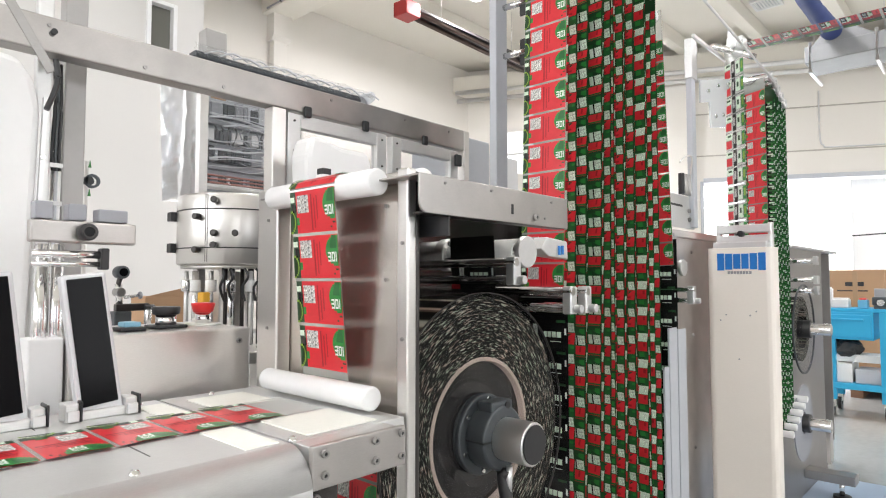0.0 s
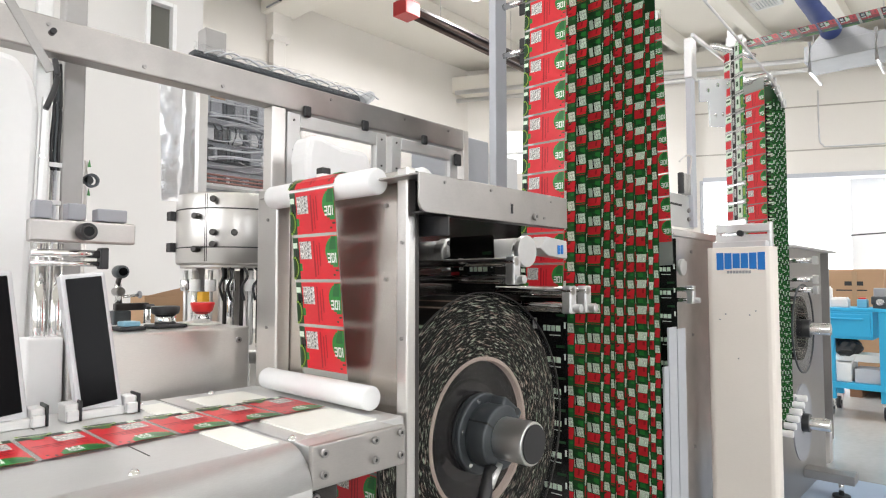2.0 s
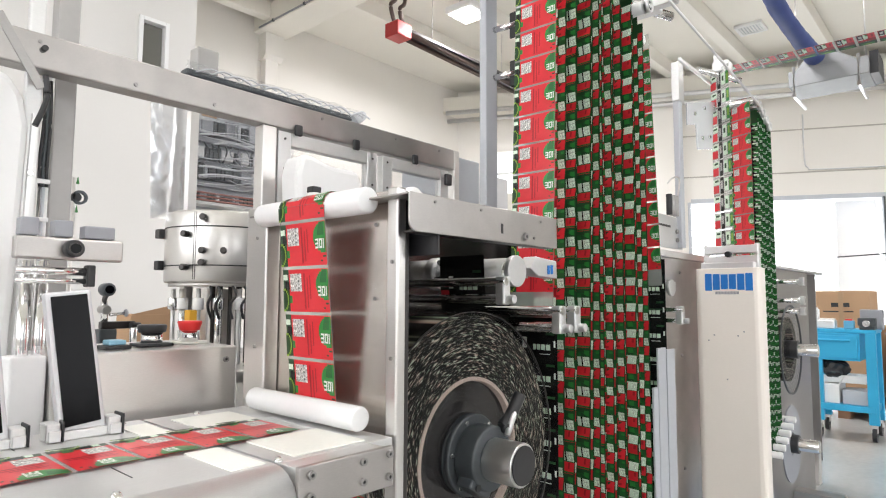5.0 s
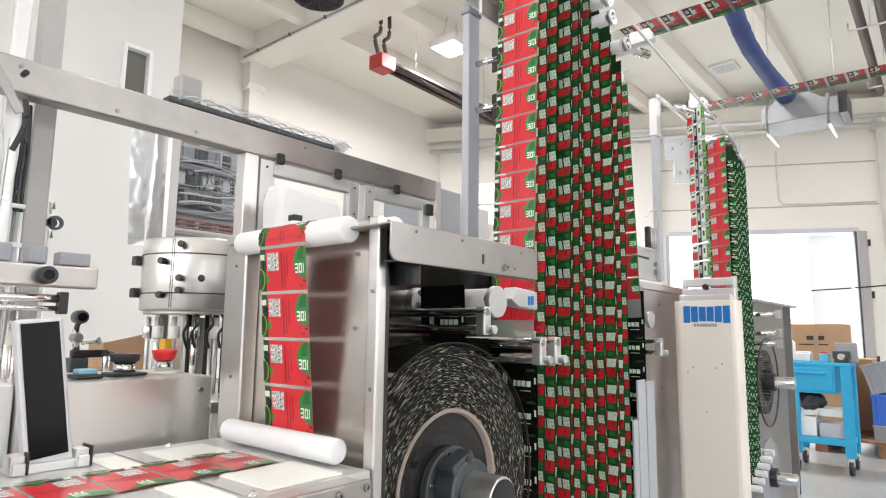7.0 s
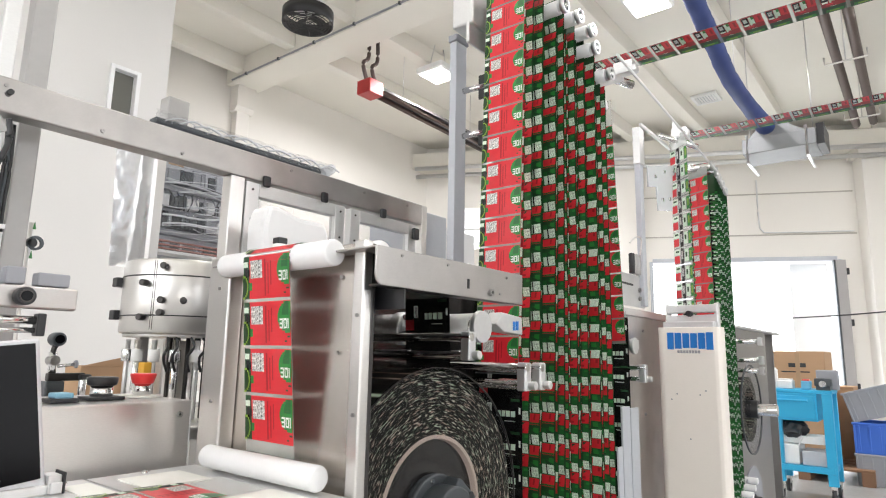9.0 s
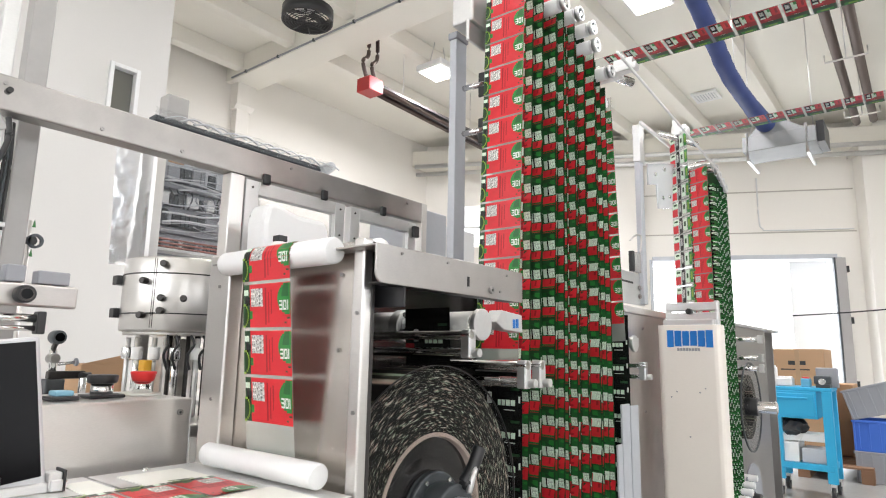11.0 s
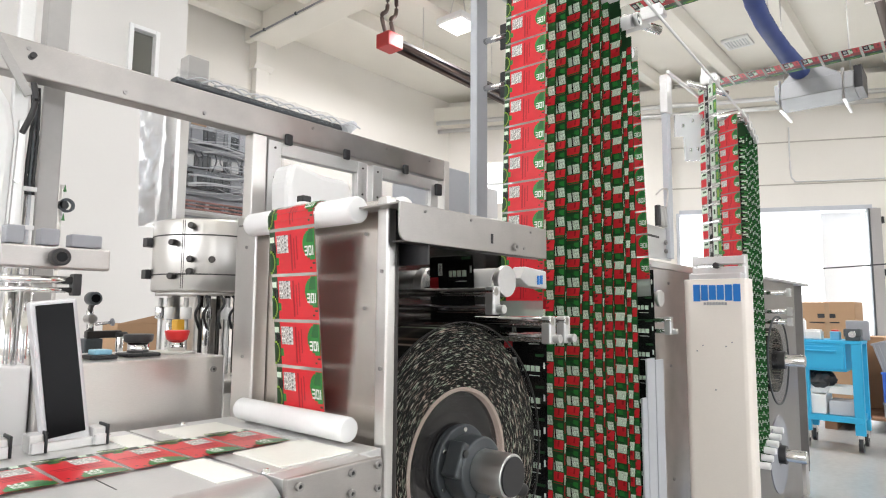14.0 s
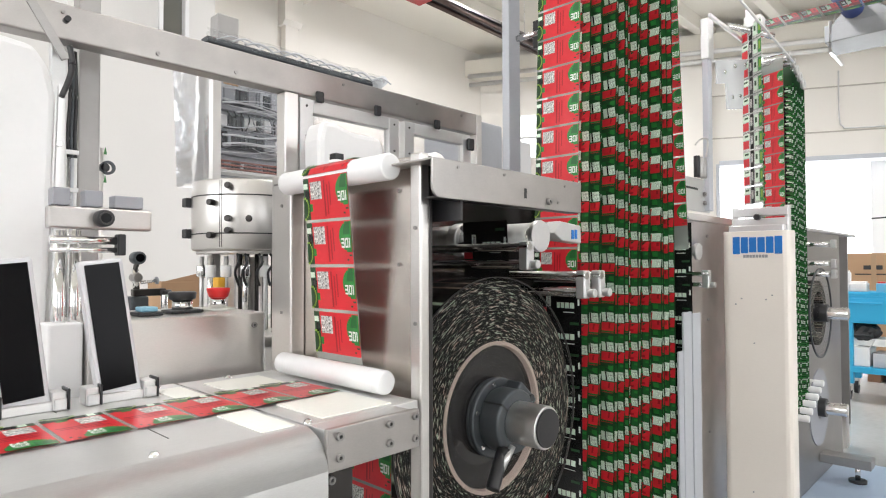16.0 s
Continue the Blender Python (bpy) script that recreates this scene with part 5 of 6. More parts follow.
for x0, x1 in ((0.780, 1.085), (1.105, 1.375)):
    d = part("door", box(x0, x0 + 0.035, 1.202, 1.225, 0.95, 1.487, 0.002, bm=box(x1 - 0.035, x1, 1.202, 1.225, 0.95, 1.487, 0.002, bm=box(x0 + 0.035, x1 - 0.035, 1.202, 1.225, 1.455, 1.487, 0.002))), STEEL_SATIN, gf, "hinged door frame of satin steel")
    part("pane", box(x0 + 0.036, x1 - 0.036, 1.212, 1.215, 0.95, 1.454), GLASS, d, "clear plastic pane")
    for sx in (x0 + 0.017, x1 - 0.017):
        for sz in (1.05, 1.17, 1.29, 1.40, 1.47):
            part("screw", cyl((sx, 1.202, sz), (sx, 1.2, sz), 0.0028, n=10), STEEL_DARK, d)
for x in (0.829, 1.006, 1.224):
    h = part("hinge", box(x - 0.010, x + 0.010, 1.190, 1.2, 1.481, 1.508, 0.004), BLACK, gf, "black hinge")
part("hinge", box(1.353, 1.377, 1.188, 1.2, 1.44, 1.475, 0.003), BLACK, gf)
cabr = thing("grey_cabinet", (1.6, 1.4, 0.0), "plain grey machine cabinet behind the guard", "cabinet")
part("body", box(1.47, 1.60, 1.26, 1.50, 0.2, 1.56, 0.004), GREY_PAINT, cabr)
part("door", box(1.605, 1.78, 1.27, 1.50, 0.2, 1.53, 0.004), WHITE_PL, cabr)
part("foot", box(1.47, 1.78, 1.28, 1.49, 0, 0.2), BLACK, cabr)

hop = thing("white_hopper", (0.22, 1.2, 0.7), "tall white plastic hopper with rounded shoulders", "hopper")
part("stand", box(0.05, 0.22, 1.2, 1.36, 0.0, 0.5), STEEL, hop)
part("shell", prism([(0.0, 0.5), (0.275, 0.5), (0.270, 0.70), (0.272, 0.95), (0.283, 1.38), (0.272, 1.43), (0.250, 1.462), (0.20, 1.468), (0.0, 1.468)], "y", 1.16, 1.40, bevel=0.012), WHITE_PL, hop)
part("edge_strip", prism([(0.2835, 1.40), (0.2895, 1.40), (0.277, 0.85), (0.271, 0.85)], "y", 1.15, 1.16), ALU, hop)
for z in (1.30, 1.12, 0.97):
    part("stud", cyl((0.2855 - (1.40 - z) * 0.022, 1.15, z), (0.2855 - (1.40 - z) * 0.022, 1.144, z), 0.004, n=10), CHROME, hop)

# white can with black cap behind the roller
jug = thing("plastic_canister", (0.80, 1.05, 1.2), "white plastic canister with a black cap", "canister")
part("body", prism([(0.740, 1.15), (0.885, 1.15), (0.905, 1.36), (0.893, 1.388), (0.82, 1.388), (0.765, 1.403), (0.738, 1.40), (0.728, 1.36)], "y", 1.05, 1.115, bevel=0.012), WHITE_PL, jug)
part("shelf", box(0.72, 0.93, 1.04, 1.19, 1.13, 1.15, 0.003), STEEL, jug)
part("shelf_post", box(0.79, 0.82, 1.12, 1.15, 0.0, 1.13), STEEL, jug)
cm = thing("sensor_camera", (0.745, 1.0, 1.3), "small camera with a dark collar behind the web", "camera")
part("head", cyl((0.69, 0.94, 1.262), (0.69, 0.94, 1.280), 0.023, n=28, bevel=0.004), GREY_CAST, cm)
part("body", cyl((0.69, 0.94, 1.280), (0.69, 0.94, 1.298), 0.015, n=28, bevel=0.004), WHITE_PL, cm)
part("cap", box(0.680, 0.700, 0.93, 0.95, 1.298, 1.310, 0.002), BLACK, cm)
part("stem", cyl((0.69, 0.94, 0.0), (0.69, 0.94, 1.262), 0.012), STEEL, cm)

# turret of the carousel
TX, TY = 1.12, 2.05
car = thing("carousel_turret", (TX, TY, 0.9), "round polished steel turret with clamping knobs over slim pillars", "carousel")
part("drum", cyl((TX, TY, 1.150), (TX, TY, 1.392), 0.20, n=64, bevel=0.008), STEEL, car, "polished steel drum")
for z in (1.205, 1.335):
    part("groove", tube((TX, TY, z), (TX, TY, z + 0.004), 0.2015, 0.198, 64), BLACK, car)
for a, z in ((205, 1.31), (205, 1.20), (222, 1.255), (240, 1.255), (222, 1.365), (222, 1.215)):
    c, s = math.cos(radians(a)), math.sin(radians(a))
    part("knob", cyl((TX + 0.20 * c, TY + 0.20 * s, z), (TX + 0.225 * c, TY + 0.225 * s, z), 0.011, n=18, bevel=0.003), STEEL_DARK, car)
for z in (1.195, 1.305):
    part("side_block", box(TX - 0.205, TX - 0.170, TY + 0.075, TY + 0.110, z, z + 0.032, 0.003), BLACK, car)
for a in (212, 214):
    c, sn = math.cos(radians(a)), math.sin(radians(a))
    part("shell_seam", cyl((TX + 0.2 * c, TY + 0.2 * sn, 1.16), (TX + 0.2 * c, TY + 0.2 * sn, 1.385), 0.0012, n=6), STEEL_DARK, car)
for k, a in enumerate((228, 236, 250, 262, 274)):
    c, sn = math.cos(radians(a)), math.sin(radians(a))
    part("rod", cyl((TX + 0.14 * c, TY + 0.14 * sn, 0.88), (TX + 0.14 * c, TY + 0.14 * sn, 1.14), 0.007 + 0.003 * (k % 2), n=12), BLACK if k % 2 else STEEL_DARK, car)
    part("hose", path_tube(curve_points([(TX + 0.18 * c, TY + 0.18 * sn, 1.14), (TX + 0.20 * c + 0.01, TY + 0.2 * sn, 1.11), (TX + 0.18 * c - 0.012, TY + 0.19 * sn, 1.075), (TX + 0.17 * c, TY + 0.18 * sn, 1.03)], 5), 0.0045, 8), BLACK, car)
part("underplate", cyl((TX, TY, 1.138), (TX, TY, 1.15), 0.185, n=48), STEEL, car)
for k in range(9):
    a = radians(170 + k * 22)
    x, y = TX + 0.17 * math.cos(a), TY + 0.17 * math.sin(a)
    part("spindle", cyl((x, y, 0.88), (x, y, 1.13), 0.008 + 0.003 * (k % 2), n=14), CHROME if k % 2 else ALU, car)
    part("spindle_head", cyl((x, y, 1.06), (x, y, 1.10), 0.018, n=14, bevel=0.003), WHITE_PL if k % 3 else CHROME, car)
part("pillar", cyl((TX, TY, 0.0), (TX, TY, 1.13), 0.05), STEEL, car)
part("bottle_grip", box(TX - 0.19, TX - 0.165, TY - 0.14, TY - 0.10, 0.98, 1.06, 0.004), YELLOW, car, "yellow plastic gripper")
part("table_plate", cyl((TX, TY, 0.84), (TX, TY, 0.88), 0.36, n=64, bevel=0.006), STEEL, car)

# electrical cabinet wrapped in film
el = thing("electrical_cabinet", (1.2, 2.3, 1.4), "open electrical cabinet wrapped in clear stretch film", "electrical cabinet")
part("back_box", box(1.05, 1.40, 2.28, 2.45, 1.45, 1.86, 0.004), GREY_PAINT, el, "grey sheet metal cabinet")
part("side_rim", box(1.05, 1.065, 2.18, 2.28, 1.45, 1.86, 0.003), STEEL_SATIN, el)
part("bottom_rim", box(1.065, 1.40, 2.18, 2.28, 1.45, 1.462, 0.003), STEEL_SATIN, el)
rng = random.Random(4)
for row, (z, h) in enumerate(((1.735, 0.07), (1.64, 0.05), (1.56, 0.06), (1.475, 0.03))):
    part("wire_duct", box(1.075, 1.39, 2.245, 2.28, z - 0.028, z - 0.006, 0.002), GREY_PL, el, "grey slotted wire duct")
    x = 1.085
    while x < 1.37:
        w = rng.choice((0.016, 0.018, 0.035, 0.05))
        mt = rng.choice((GREY_PL, BLACK, GREY_CAST, WHITE_PL)) if row else rng.choice((GREY_CAST, GREY_PL, GREY_PAINT))
        part("module", box(x, x + w - 0.003, 2.225, 2.28, z, z + h * rng.uniform(0.7, 1), 0.002), mt, el)
        x += w
for k in range(9):
    x = 1.09 + 0.03 * k
    part("wire", path_tube(curve_points([(x, 2.235, 1.70), (x + rng.uniform(-0.02, 0.02), 2.22, 1.67), (x + rng.uniform(-0.03, 0.03), 2.23, 1.63)], 5), 0.003, 6), rng.choice((BLACK, GREY_CAST, GREY_PL)), el)
part("rating_plate", box(1.10, 1.16, 2.222, 2.226, 1.80, 1.835), CARD, el, "tan rating plate")
for z in (1.468, 1.482, 1.496):
    part("busbar", box(1.075, 1.39, 2.20, 2.215, z, z + 0.006, 0.001), mat("copper_bar", (0.42, 0.17, 0.13), 0.4, 0.5, 0.05, 60, (1, 1, 1), 0.2, 9), el, "dull copper busbar")
part("stand", box(1.2, 1.26, 2.33, 2.39, 0, 1.45), STEEL, el)
FOLD = clear_mat("film_fold", (0.7, 0.72, 0.75), 0.25, 0.4)
for k in range(22):
    z, tilt, x0 = 1.47 + 0.375 * rng.random(), rng.uniform(-0.05, 0.05), 1.056 + 0.2 * rng.random() * (k % 2)
    pts = [(x0 + s * (1.40 - x0) / 6, 2.15 - 0.012 * rng.random(), z + tilt * s / 6 + 0.006 * math.sin(s * 1.3 + k)) for s in range(7)]
    part("film_fold", path_tube(curve_points(pts, 3), rng.choice((0.0016, 0.0022, 0.004)), 5), FOLD, el)
rng = random.Random(7)


def wrapped_sheet(x0, x1, y, z0, z1, nx, nz, amp, seed):
    bm = bmesh.new()
    g = [[bm.verts.new((x0 + (x1 - x0) * i / nx, y + amp * noise.noise(Vector((i * 0.35 + seed, j * 1.4, seed))) + amp * 0.6 * noise.noise(Vector((i * 0.9, j * 0.5 + seed, 3))), z0 + (z1 - z0) * j / nz)) for i in range(nx + 1)] for j in range(nz + 1)]
    for j in range(nz):
        for i in range(nx):
            bm.faces.new((g[j][i], g[j][i + 1], g[j + 1][i + 1], g[j + 1][i])).smooth = True
    return bm


part("film_wrap", wrapped_sheet(1.055, 1.40, 2.16, 1.45, 1.84, 30, 40, 0.02, 1.0), WRAP, el, "wrinkled clear stretch film")
bm = wrapped_sheet(0.0, 0.14, 0, 0, 0.43, 14, 34, 0.0016, 5.0)
bmesh.ops.transform(bm, matrix=Matrix.Translation((0.897, 2.16, 1.375)) @ Matrix.Rotation(radians(-3.3), 4, "Z") @ Matrix.Rotation(radians(2.5), 4, "X") @ Matrix.Rotation(radians(-3), 4, "Y"), verts=bm.verts)
part("loose_film", bm, mat("bright_film", (0.97, 0.98, 1.0), 0.14, 0.9, 0, 40, (1, 1, 1), 0.03, 8, 0.02), el, "loose flap of shiny film")
top = thing("wrapped_bar", (1.3, 2.0, 1.85), "long bar wrapped in wrinkled clear film on the cabinet", "wrapped bar")
bm = wrapped_sheet(0.92, 1.70, 1.98, 1.862, 1.905, 40, 6, 0.02, 9.0)
part("film_wrap", bm, WRAP, top)
part("bar", box(0.93, 1.69, 2.0, 2.05, 1.862, 1.884, 0.004), GREY_CAST, top)
for k in range(14):
    fx = 0.95 + 0.052 * k
    part("film_fold", path_tube(curve_points([(fx, 1.975, 1.868 + 0.004 * (k % 3)), (fx + 0.05, 1.968, 1.889 + 0.004 * (k % 2)), (fx + 0.11, 1.975, 1.884 - 0.003 * (k % 4))], 4), 0.0022 + 0.0012 * (k % 3), 5), FOLD, top)
part("film_end", cyl((1.66, 2.0, 1.86), (1.72, 2.0, 1.90), 0.028, 0.02, 9), FOLD, top)
part("stay", box(1.35, 1.38, 2.02, 2.05, 0, 1.862), STEEL, top)
part("stay", box(0.98, 1.01, 2.06, 2.09, 0, 1.862), STEEL, top)
vb = thing("display_box", (0.97, 2.1, 1.95), "small grey box on top of the wrapped cabinet", "box")
part("body", box(0.967, 1.045, 2.0, 2.06, 1.884, 1.972, 0.004), POST_GREY, vb)

# bench clutter behind the control box
rng = random.Random(11)
for k, (x, y, w, h, mt, lab) in enumerate(((0.72, 2.45, 0.05, 0.10, GREY_CAST, "dark cast machine part on the rear bench"), (0.90, 2.52, 0.06, 0.07, STEEL_DARK, "small dark steel block on the rear bench"),
                                          (1.26, 2.45, 0.04, 0.13, BLACK, "slim black tool holder on the rear bench"), (1.33, 2.5, 0.05, 0.09, YELLOW, "yellow plastic tool case on the rear bench"))):
    t = thing("bench_part", (x, y, 0.90), lab, "machine part", "parts on the rear bench")
    part("base", box(x - w / 2, x + w / 2, y - w / 2, y + w / 2, 0.90, 0.90 + h * 0.6, 0.006), mt, t)
    part("stem", cyl((x, y, 0.90 + h * 0.6), (x, y, 0.90 + h), w * 0.28, n=16, bevel=0.003), mt if k % 2 else CHROME, t)
t = thing("clamp_tool", (0.88, 2.4, 0.9), "dark jointed fixture tool on the rear bench", "tool")
part("base", box(0.80, 0.97, 2.34, 2.46, 0.90, 0.918, 0.004), BLACK, t)
part("block", box(0.825, 0.885, 2.37, 2.43, 0.918, 0.985, 0.005), GREY_CAST, t)
part("slide", box(0.835, 0.955, 2.385, 2.415, 0.985, 1.012, 0.004), STEEL_DARK, t)
part("column", cyl((0.850, 2.4, 1.01), (0.846, 2.4, 1.085), 0.012, n=16), CHROME, t)
part("joint", cyl((0.848, 2.375, 1.055), (0.848, 2.425, 1.055), 0.017, n=20, bevel=0.003), STEEL_MID, t)
part("head", cyl((0.852, 2.37, 1.128), (0.852, 2.42, 1.128), 0.024, n=24, bevel=0.005), GREY_CAST, t)
part("head_glass", cyl((0.852, 2.37, 1.128), (0.852, 2.366, 1.128), 0.015, n=20), BLACK_GLASS, t)
part("arm", path_tube(curve_points([(0.850, 2.4, 1.06), (0.845, 2.395, 1.09), (0.852, 2.395, 1.11)], 5), 0.009), STEEL_DARK, t)
part("cross_screw", cyl((0.862, 2.39, 1.036), (0.915, 2.39, 1.042), 0.006, n=12), CHROME, t)
part("screw_knob", cyl((0.915, 2.39, 1.042), (0.925, 2.39, 1.043), 0.014, n=18, bevel=0.003), GREY_PL, t)
part("grip", cyl((0.945, 2.38, 0.918), (0.945, 2.38, 0.99), 0.013, n=16, bevel=0.003), CHROME, t)
part("tee_handle", cyl((0.93, 2.37, 0.998), (0.972, 2.39, 0.998), 0.009, n=14, bevel=0.003), BLACK, t)
t = thing("cardboard_box", (1.1, 2.65, 0.9), "open brown cardboard box on the rear bench", "box")
part("body", box(1.02, 1.19, 2.6, 2.75, 0.90, 1.03, 0.003), CARD, t)
part("flap", prism([(1.02, 1.03), (1.19, 1.03), (1.23, 1.07), (1.20, 1.07)], "y", 2.6, 2.604), CARD, t)
t = thing("rear_bench", (1.0, 2.5, 0.0), "grey steel bench behind the machine", "bench")
part("top", box(0.3, 1.7, 2.28, 2.9, 0.86, 0.90, 0.004), STEEL_SATIN, t)
for x in (0.34, 1.66):
    for y in (2.32, 2.86):
        part("leg", box(x - 0.02, x + 0.02, y - 0.02, y + 0.02, 0, 0.86), STEEL, t)
t = thing("small_plant", (0.46, 1.55, 1.35), "small green sprig with a dark clip behind the post", "plant")
part("clip", tube((0.475, 1.52, 1.325), (0.475, 1.53, 1.325), 0.016, 0.0105, 20), GREY_CAST, t)
part("clip_body", cyl((0.468, 1.52, 1.325), (0.468, 1.535, 1.325), 0.011, n=16, bevel=0.002), BLACK, t)
for z in (1.29, 1.355):
    part("sprig", prism([(0.466, z), (0.469, z + 0.016), (0.472, z)], "y", 1.52, 1.524), mat("sprig_green", (0.05, 0.22, 0.06), 0.6), t)
part("stem", cyl((0.465, 1.53, 0.0), (0.465, 1.53, 1.37), 0.004, n=8), STEEL, t)

# ---- by the open door: cart, carton, bins, pallet ----
ct = thing("tool_cart", (6.0, 0.87, 0.0), "bright blue steel tool cart with one drawer", "cart")
part("top_tray", box(5.85, 6.22, 0.66, 1.095, 0.84, 0.87, 0.006), BLUE, ct)
part("drawer_box", box(5.85, 6.22, 0.77, 1.095, 0.62, 0.84, 0.004), BLUE, ct)
part("drawer_front", box(5.835, 5.85, 0.785, 1.085, 0.64, 0.82, 0.004), BLUE, ct)
part("drawer_handle", box(5.81, 5.835, 0.83, 1.06, 0.775, 0.79, 0.004), BLUE, ct)
part("lower_tray", box(5.85, 6.22, 0.68, 1.12, 0.22, 0.27, 0.005), BLUE, ct)
for x in (5.88, 6.19):
    for y in (0.715, 1.085):
        part("post", box(x - 0.025, x + 0.025, y - 0.05, y + 0.02, 0.13, 0.84, 0.004), BLUE, ct)
        w = part("caster", tube((x, y - 0.03, 0.055), (x, y, 0.055), 0.055, 0.02, 24), BLACK, ct)
        part("fork", box(x - 0.02, x + 0.02, y - 0.035, y + 0.005, 0.07, 0.13, 0.003), STEEL, w)
bg = thing("black_bag", (5.9, 1.0, 0.46), "crumpled black plastic bag under the cart drawer", "bag")
bm = bmesh.new()
bmesh.ops.create_icosphere(bm, subdivisions=3, radius=1.0)
for v in bm.verts:
    d = 1 + 0.35 * noise.noise(v.co * 2.1) + 0.15 * noise.noise(v.co * 5.0)
    v.co = Vector((6.02 + 0.10 * v.co.x * d, 0.98 + 0.11 * v.co.y * d, 0.545 + 0.085 * v.co.z * d))
part("body", bm, BLACK, bg)
part("handle", path_tube(curve_points([(6.02, 0.94, 0.59), (6.01, 0.96, 0.619), (6.02, 1.0, 0.62), (6.02, 1.03, 0.59)], 5), 0.006, 8), BLACK, bg)
t = thing("bench_vice", (5.95, 0.72, 0.87), "grey bench vice on the cart", "vice")
part("jaw", box(5.86, 5.95, 0.66, 0.78, 0.90, 0.965, 0.01), GREY_CAST, t)
part("slide", cyl((5.84, 0.72, 0.92), (6.05, 0.72, 0.92), 0.025), CHROME, t)
part("back_plate", box(6.0, 6.04, 0.62, 0.78, 0.87, 1.03, 0.008), GREY_PL, t)
part("foot", box(5.87, 6.05, 0.67, 0.77, 0.87, 0.90, 0.004), GREY_CAST, t)
for nm, q, mt, lab in (("spray_bottle", (5.95, 6.0, 1.06, 1.10, 0.87, 1.03), WHITE_PL, "white bottle on the cart"), ("small_box", (5.90, 6.02, 0.94, 1.06, 0.87, 0.94), ALU, "grey parts box on the cart"),
                       ("blue_tub", (5.90, 5.98, 0.81, 0.88, 0.87, 0.94), mat("pale_blue_tub", (0.15, 0.45, 0.65), 0.5), "small pale blue tub on the cart")):
    t = thing(nm, (q[0], q[2], q[4]), lab, "container")
    part("body", box(*q, 0.008), mt, t)
    part("lid", box(q[0] + 0.01, q[1] - 0.01, q[2] + 0.01, q[3] - 0.01, q[5], q[5] + 0.012, 0.002), RED_PL if nm == "blue_tub" else WHITE_PL, t)
for q, mt, nm, lab in (((5.9, 6.2, 0.93, 1.09, 0.27, 0.42), PAPER, "paper_carton", "open white carton on the cart's shelf"), ((5.9, 6.15, 0.72, 0.91, 0.27, 0.38), GREY_PAINT, "grey_carton", "grey carton on the cart's shelf"),
                       ((5.96, 6.2, 0.75, 1.05, 0.43, 0.49), PAPER, "paper_stack", "loose stack of white papers")):
    t = thing(nm, (q[0], q[2], q[4]), lab, "carton")
    part("body", box(*q, 0.004), mt, t)
    if nm == "paper_carton":
        part("flap", prism([(0.93, 0.42), (0.90, 0.48), (0.905, 0.48), (0.935, 0.42)], "x", 5.9, 6.2), PAPER, t)
        part("flap", prism([(1.09, 0.42), (1.14, 0.44), (1.14, 0.445), (1.085, 0.42)], "x", 5.9, 6.2), PAPER, t)
t = thing("shipping_carton", (7.2, 1.05, 0.14), "large brown shipping carton on a pallet", "carton")
part("body", box(6.95, 7.5, 0.82, 1.42, 0.145, 1.195, 0.006), CARD, t)
part("tape", box(6.945, 6.95, 1.03, 1.07, 0.15, 1.185), mat("tape_brown", (0.40, 0.26, 0.15), 0.4), t)
for y0, y1, z in ((0.98, 1.13, 1.04), (0.95, 1.20, 0.99)):
    part("print_bar", box(6.947, 6.95, y0, y1, z, z + (0.04 if z > 1 else 0.012)), BLACK, t)
t = thing("shipping_carton", (7.6, 0.7, 0.14), "brown cardboard carton behind the cart", "carton")
part("body", box(7.52, 8.0, 0.66, 1.3, 0.145, 0.85, 0.006), CARD, t)
part("tape", box(7.517, 7.52, 0.9, 0.95, 0.15, 0.85), CARD, t)
t = thing("wood_pallet", (7.4, 1.0, 0.0), "worn wooden pallet under the cartons", "pallet")
for k in range(7):
    part("deck_board", box(6.85 + k * 0.185, 7.0 + k * 0.185, 0.5, 1.6, 0.12, 0.142, 0.003), WOOD, t)
for y in (0.55, 1.05, 1.55):
    part("runner", box(6.85, 8.12, y - 0.05, y + 0.05, 0.0, 0.12, 0.003), WOOD, t)


def bin_box(x, y, z, mt, colour, open_lid=False):
    t = thing("stacking_bin", (x, y, z), "%s plastic stacking bin" % colour, "bin", "stacked plastic bins")
    bm = box(x - 0.25, x + 0.25, y - 0.2, y - 0.185, z, z + 0.27, 0.004)
    box(x - 0.25, x + 0.25, y + 0.185, y + 0.2, z, z + 0.27, 0.004, bm=bm)
    box(x - 0.25, x - 0.235, y - 0.185, y + 0.185, z, z + 0.27, 0.004, bm=bm)
    box(x + 0.235, x + 0.25, y - 0.185, y + 0.185, z, z + 0.27, 0.004, bm=bm)
    box(x - 0.235, x + 0.235, y - 0.185, y + 0.185, z, z + 0.02, bm=bm)
    part("shell", bm, mt, t)
    for k in range(5):
        part("rib", box(x - 0.258, x - 0.25, y - 0.17 + k * 0.08, y - 0.155 + k * 0.08, z + 0.02, z + 0.25, 0.002), mt, t)
    part("rim", box(x - 0.265, x - 0.25, y - 0.21, y + 0.21, z + 0.255, z + 0.275, 0.003), mt, t)
    return t


